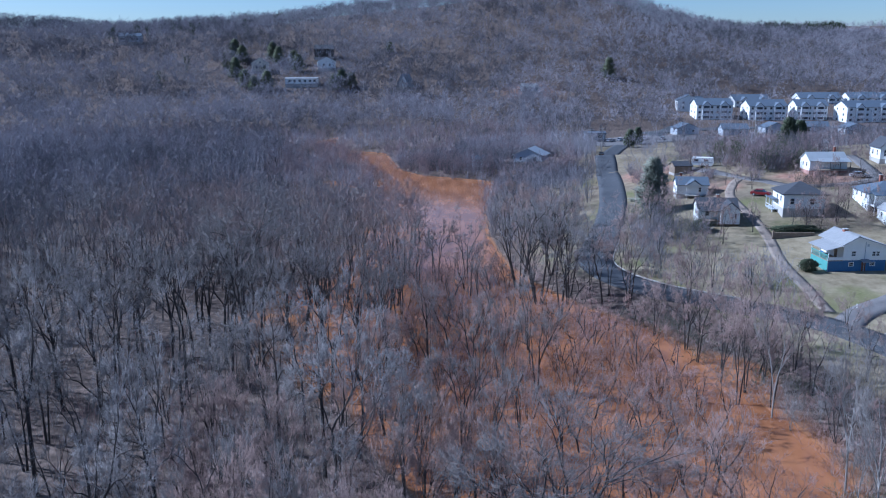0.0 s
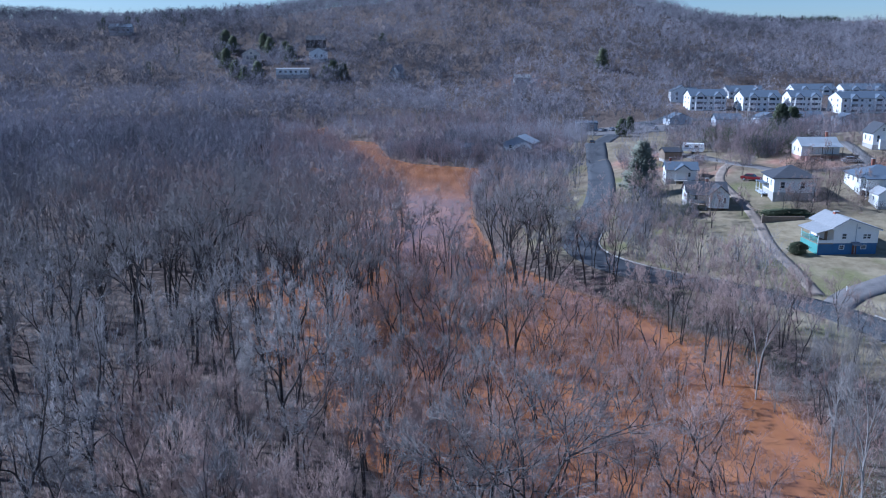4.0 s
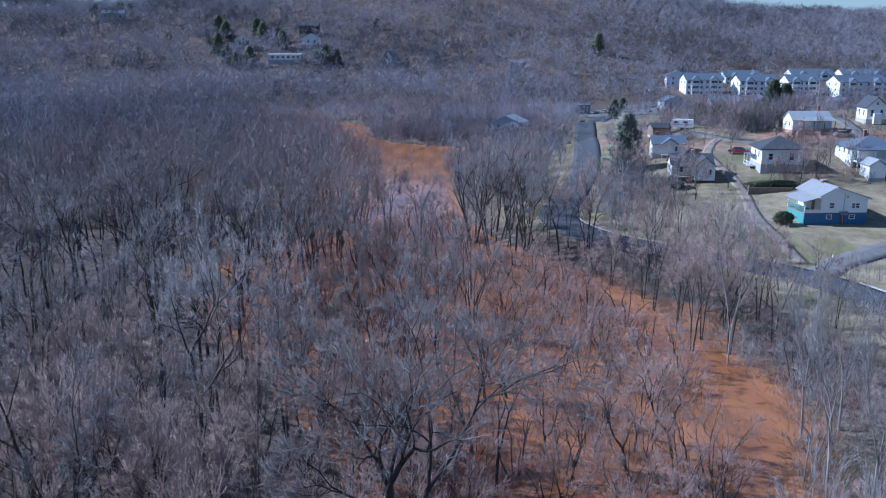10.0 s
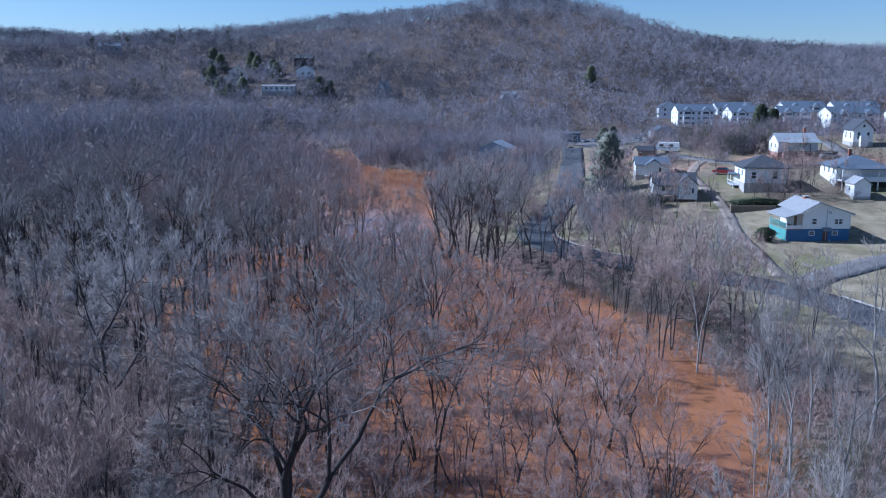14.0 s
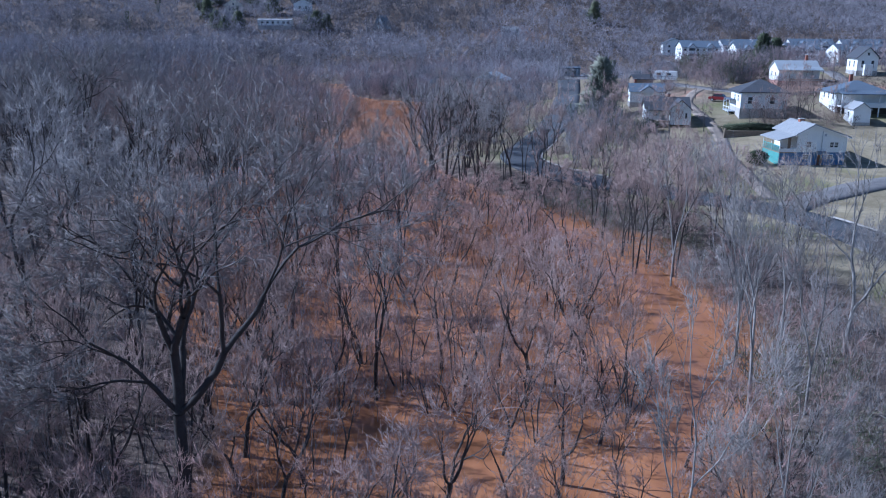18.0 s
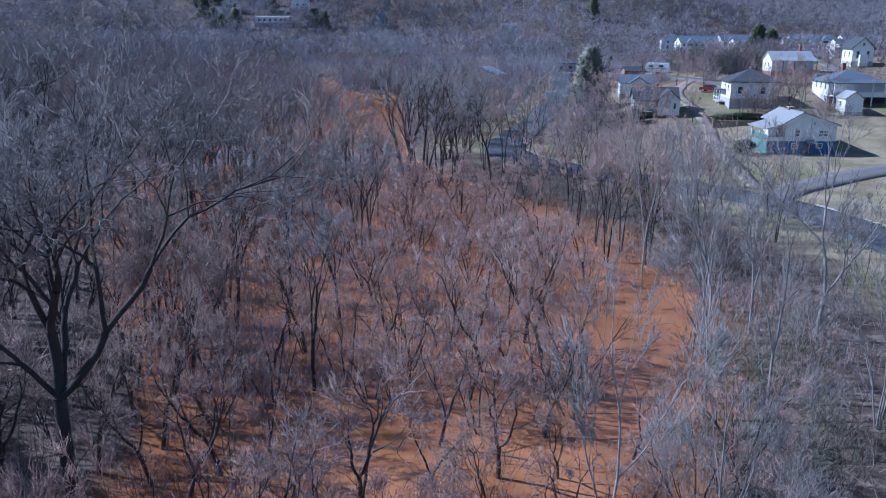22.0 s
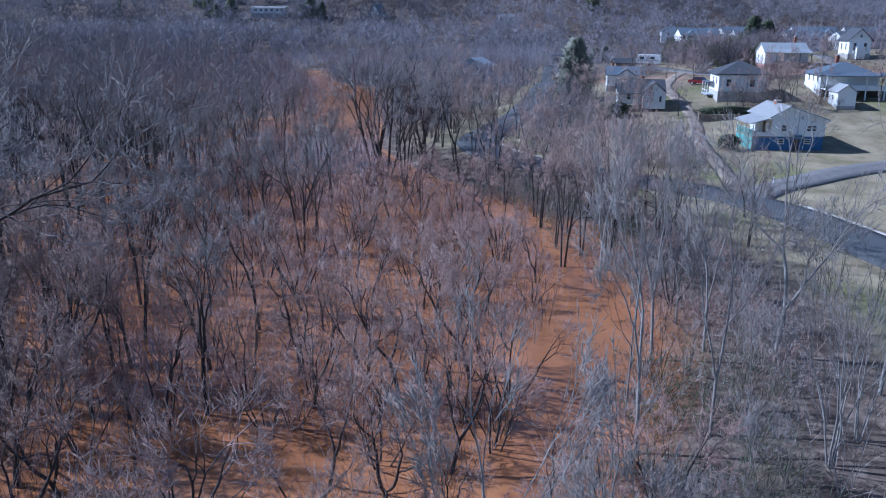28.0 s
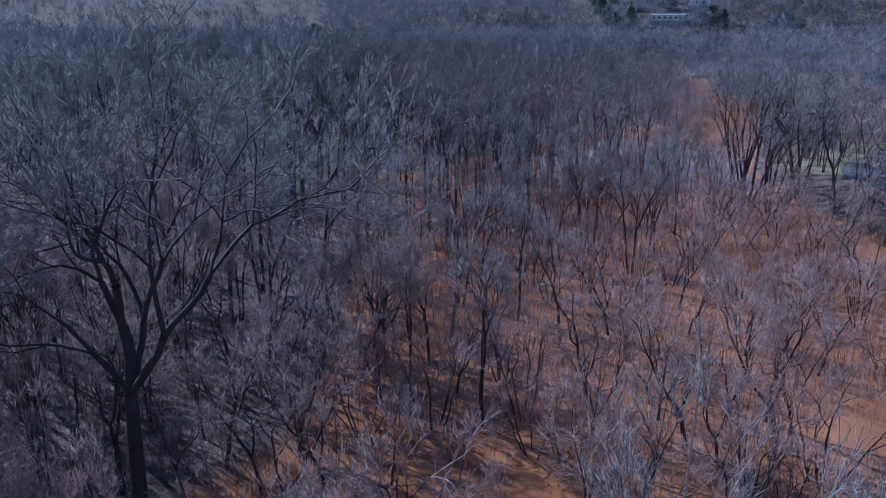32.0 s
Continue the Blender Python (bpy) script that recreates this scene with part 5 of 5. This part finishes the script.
def spread_points(seed, n, x0, x1, y0, y1, allow):
    r = np.random.RandomState(seed)
    x, y = r.uniform(x0, x1, n), r.uniform(y0, y1, n)
    k = allow(x, y)
    return x[k], y[k], r.uniform(0.62, 1.2, int(k.sum()))


def off_b(x, y):
    return x - UNIT * np.interp(y / UNIT, BANK_Y, BANK_X)


def off_l(x, y):
    return UNIT * np.interp(y / UNIT, LEFT_Y, LEFT_X) - x


def mixed_woods(name, label, seed, n, box, allow, tall, limbs, twigs, wide, radius, low=0.25, shades=(M_HAZY_WOODS, M_HAZY_WOODS_DARK, M_HAZY_WOODS_PALE), shares=(0.5, 0.28, 0.22), stems=None):
    """The same wood in three shades of bark, the far ones tinted with painted haze, so that single crowns tell apart.
    """
    x, y, h = spread_points(seed, n, *box, allow)
    v = waves(x, y, 14 * tall, seed) + np.random.RandomState(seed + 50).normal(0, 0.55, len(x))
    lo, hi = np.quantile(v, shares[1]), np.quantile(v, 1 - shares[2])
    pick = np.where(v < lo, 1, np.where(v > hi, 2, 0))
    for k, mat in enumerate(shades):
        s = pick == k
        woods(name, label, x[s], y[s], tall * h[s], mat, limbs, twigs, wide, radius, seed + 10 * k, low, stems)


def road_x(y):
    return np.interp(y, [p[1] for p in ROAD], [p[0] for p in ROAD])


RED3 = (M_HAZY_WOODS_RED, M_HAZY_WOODS, M_HAZY_WOODS_DARK)
mixed_woods("woodland", "dense grey leafless woodland beside the flood", 9, 620, (-150, 12, 112, 172), lambda x, y: (off_l(x, y) > 0) & (x > -0.6 * y - 20), 16.5, 20, 16, 0.36, 0.03, 0.3, (M_TWIG_GREY, M_HAZY_WOODS_DARK, M_TWIG_BROWN), (0.4, 0.35, 0.25), M_BARK_DARK)
mixed_woods("bank_brush", "low tangled brush and briars on the river bank", 13, 1700, (24, 66, 38, 120), lambda x, y: (off_b(x, y) > 0.5) & (off_b(x, y) < 10) & (x < road_x(y) - 5), 2.8, 10, 6, 0.75, 0.020, 0.02, (M_TWIG_PALE, M_CEDAR_DULL, M_TWIG_RED))
mixed_woods("bank_saplings", "pale leafless saplings on the river bank", 30, 170, (30, 84, 40, 112), lambda x, y: (off_b(x, y) > 2) & (x < road_x(y) - 5.5), 6.0, 13, 9, 0.34, 0.018, 0.1, (M_TWIG, M_TWIG_BROWN, M_BARK))
mixed_woods("bank_litter_brush", "low brown brush over the leaf litter", 31, 600, (34, 84, 36, 100), lambda x, y: (off_b(x, y) > 7) & (x < road_x(y) - 5), 1.8, 8, 6, 0.8, 0.012, 0.02, (M_TWIG_BROWN, M_BARK, M_TWIG_PALE))
mixed_woods("flooded_saplings", "thin reddish saplings standing in the flood", 16, 1300, (-6, 38, 58, 150), lambda x, y: (off_l(x, y) < 3) & (off_b(x, y) < -4.5 - 2 * np.sin(y * 0.21)), 5.5, 9, 6, 0.32, 0.014, 0.12, (M_TWIG_RED, M_TWIG, M_BARK_DARK))
mixed_woods("understory", "thin grey saplings under the woodland trees", 17, 650, (-85, 14, 36, 112), lambda x, y: (off_l(x, y) > -3) & (x > -0.75 * y - 5), 5.5, 8, 5, 0.34, 0.014, 0.1, (M_TWIG, M_TWIG_RED, M_BARK))
mixed_woods("oak_understory", "twiggy saplings round the foreground water", 18, 380, (-14, 31, 34, 62), lambda x, y: (off_b(x, y) < -4) & ~((x > 10) & (x < 18) & (y > 47) & (y < 57)), 5.5, 9, 6, 0.34, 0.013, 0.15, (M_TWIG_RED, M_TWIG, M_BARK_DARK))
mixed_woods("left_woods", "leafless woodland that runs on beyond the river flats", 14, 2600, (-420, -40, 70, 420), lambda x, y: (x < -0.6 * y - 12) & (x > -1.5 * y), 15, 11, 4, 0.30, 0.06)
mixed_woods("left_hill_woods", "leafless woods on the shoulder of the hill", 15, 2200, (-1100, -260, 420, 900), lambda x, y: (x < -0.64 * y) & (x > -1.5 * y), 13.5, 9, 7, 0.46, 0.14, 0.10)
mixed_woods("woodland", "dense grey leafless woodland on the flooded flats", 1, 2300, (-250, 10, 170, 345), lambda x, y: (off_l(x, y) > 0) & (x > -0.6 * y - 20) & ((x < -0.17 * y - 8) | (y < 185)), 14.5, 14, 11, 0.38, 0.05, 0.22, (M_HAZY_WOODS, M_HAZY_WOODS_DARK, M_HAZY_WOODS_PALE), (0.4, 0.35, 0.25), M_BARK_DARK)
mixed_woods("water_thicket", "low leafless thicket at the edge of the far water", 19, 900, (-75, 8, 185, 362), lambda x, y: (off_l(x, y) > 0.3) & (x > -0.17 * y - 12), 5.6, 11, 9, 0.45, 0.04, 0.05, RED3)
mixed_woods("roadside_trees", "leafless trees between the water and the street", 10, 900, (6, 70, 156, 345), lambda x, y: (off_b(x, y) > 0.5) & (x < road_x(y) - 6) & ~((x > 14) & (x < 44) & (y > 236) & (y < 302)), 9, 15, 9, 0.36, 0.045, 0.12)
mixed_woods("island_thicket", "dark leafless thicket on the flooded point", 11, 900, (-26, 44, 236, 312), lambda x, y: (off_b(x, y) > 0.5) & (x < road_x(y) - 6) & ~((x > 21) & (x < 44) & (y > 276) & (y < 302)), 5.5, 14, 10, 0.5, 0.05, 0.05, (M_HAZY_WOODS_DARK, M_HAZY_WOODS, M_HAZY_WOODS_RED))
mixed_woods("garden_trees", "leafless garden trees between the houses", 12, 300, (40, 150, 180, 345), lambda x, y: (x > road_x(y) + 6) & (off_b(x, y) > 20) & ~((x < 116) & (y < 218) & (x > 52)), 7.5, 16, 7, 0.4, 0.04, 0.15)
mixed_woods("thicket", "reddish leafless thicket along the far water", 2, 3000, (-240, 60, 250, 440),
            lambda x, y: ((off_l(x, y) > 6) | ((off_b(x, y) > 1) & (x < 50) & ~((x > 20) & (x < 44) & (y > 270) & (y < 300)))) & (x > -0.6 * y), 6.5, 11, 9, 0.48, 0.06, 0.06, RED3)
mixed_woods("slope_bushes", "dense brown bushes on the slope beside the hilltop house", 20, 330, (78, 106, 207, 244), lambda x, y: (y > 208 + 0.9 * np.clip(x - 87, 0, 30)) & (y < 240), 6.5, 15, 16, 0.5, 0.05, 0.03, (M_HAZY_WOODS_RED, M_HAZY_WOODS_DARK, M_CEDAR_DULL))
mixed_woods("lane_brush", "reddish leafless brush between the lane and the street", 26, 420, (50, 80, 200, 262), lambda x, y: (x > road_x(y) + 6) & (np.abs(x - np.interp(y, [190, 205, 221, 229, 262], [68, 75.6, 70.2, 68.5, 62])) > 3.0) & ~((x > 55) & (x < 66) & (y < 204)) & ~((x > 60) & (x < 76) & (y > 214) & (y < 228)) & (np.sin(x * 0.5) + np.sin(y * 0.33 + x * 0.2) > -0.3), 3.6, 11, 9, 0.55, 0.035, 0.04, RED3)
mixed_woods("yard_brush", "brown leafless shrubs in front of the houses", 25, 420, (70, 112, 158, 200), lambda x, y: ((y > 187) & (y < 195) & (x > 84)) | ((y > 158.5) & (y < 166) & (x > 72) & (x < 89)), 4.2, 14, 10, 0.5, 0.02, 0.03, (M_TWIG_BROWN, M_BARK, M_BARK_DARK))
mixed_woods("slope_thicket", "brown leafless thicket on the slope behind the houses", 3, 520, (66, 230, 214, 330),
            lambda x, y: (x > 0.24 * y + 14) & (x > 78), 8, 14, 6, 0.42, 0.06, 0.08, RED3)
mixed_woods("lawn_brush", "grey leafless brush and saplings below the cottages", 27, 330, (34, 63, 112, 169), lambda x, y: (x > road_x(y) + 5.5) & (x < 58 + 0.08 * (y - 130)) & ((x < 46) | (y < 144)) & (np.hypot(x - 58, y - 171) > 6.5) & (np.sin(x * 0.33 + 1) + np.sin(y * 0.24 + x * 0.15) > -0.55 - 0.03 * (y - 130)), 5.8, 12, 9, 0.42, 0.026, 0.06, (M_HAZY_WOODS, M_HAZY_WOODS_PALE, M_HAZY_WOODS_DARK))
mixed_woods("cottage_trees", "dark leafless trees and shrubs round the cottage", 28, 60, (38, 50, 152, 178), lambda x, y: x > road_x(y) + 5.5, 7.5, 18, 10, 0.42, 0.03, 0.08, (M_HAZY_WOODS_DARK, M_CEDAR_DULL, M_HAZY_WOODS))
mixed_woods("apartment_trees", "leafless trees in front of the apartment row", 29, 260, (100, 265, 372, 452), lambda x, y: (y > 436) & (x > 130) | (y < 388), 8.5, 13, 9, 0.36, 0.06, 0.12)
mixed_woods("street_trees", "leafless trees along the far street", 4, 900, (30, 340, 385, 450), lambda x, y: (x < 0.24 * y - 25) | (x > 0.62 * y), 10, 13, 4, 0.34, 0.09)
mixed_woods("hill_woods", "grey-brown leafless woods that cover the hill", 5, 11500, (-620, 640, 420, 890), lambda x, y: (np.abs(x) < 0.64 * y) & ~((x > 128) & (x < 310) & (y < 484)) & ~((x > 172) & (x < 296) & (y > 490) & (y < 532)) & ~((np.abs(x + 96) < 13) & (y < 572) & (y > 540)) & ~((np.abs(x + 84) < 8) & (np.abs(y - 604) < 16)), 13.5, 11, 12, 0.58, 0.15, 0.14, stems=M_HAZY_WOODS_DARK)
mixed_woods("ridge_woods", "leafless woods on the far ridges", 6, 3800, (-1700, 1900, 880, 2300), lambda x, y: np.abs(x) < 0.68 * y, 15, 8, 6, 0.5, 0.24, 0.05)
x, y, h = spread_points(21, 900, 560, 820, 1500, 1640, lambda x, y: np.abs(x - 0.43 * y) < 75)
woods("ridge_pines", "dark green pines along the far ridge", x, y, 18 * h, M_CEDAR, 14, 5, 0.28, 0.7, 22, 0.05)
x, y, h = spread_points(23, 150, -330, 260, 560, 850, lambda x, y: (np.abs(x - 120) < 70) & (y > 760) | (np.abs(x + 150) < 50) & (y < 640) | (np.abs(x + 230) < 80) & (y > 700))
woods("hill_pines", "scattered dark pines on the wooded hill", x, y, 13 * h, M_CEDAR, 16, 4, 0.24, 0.35, 24, 0.1)
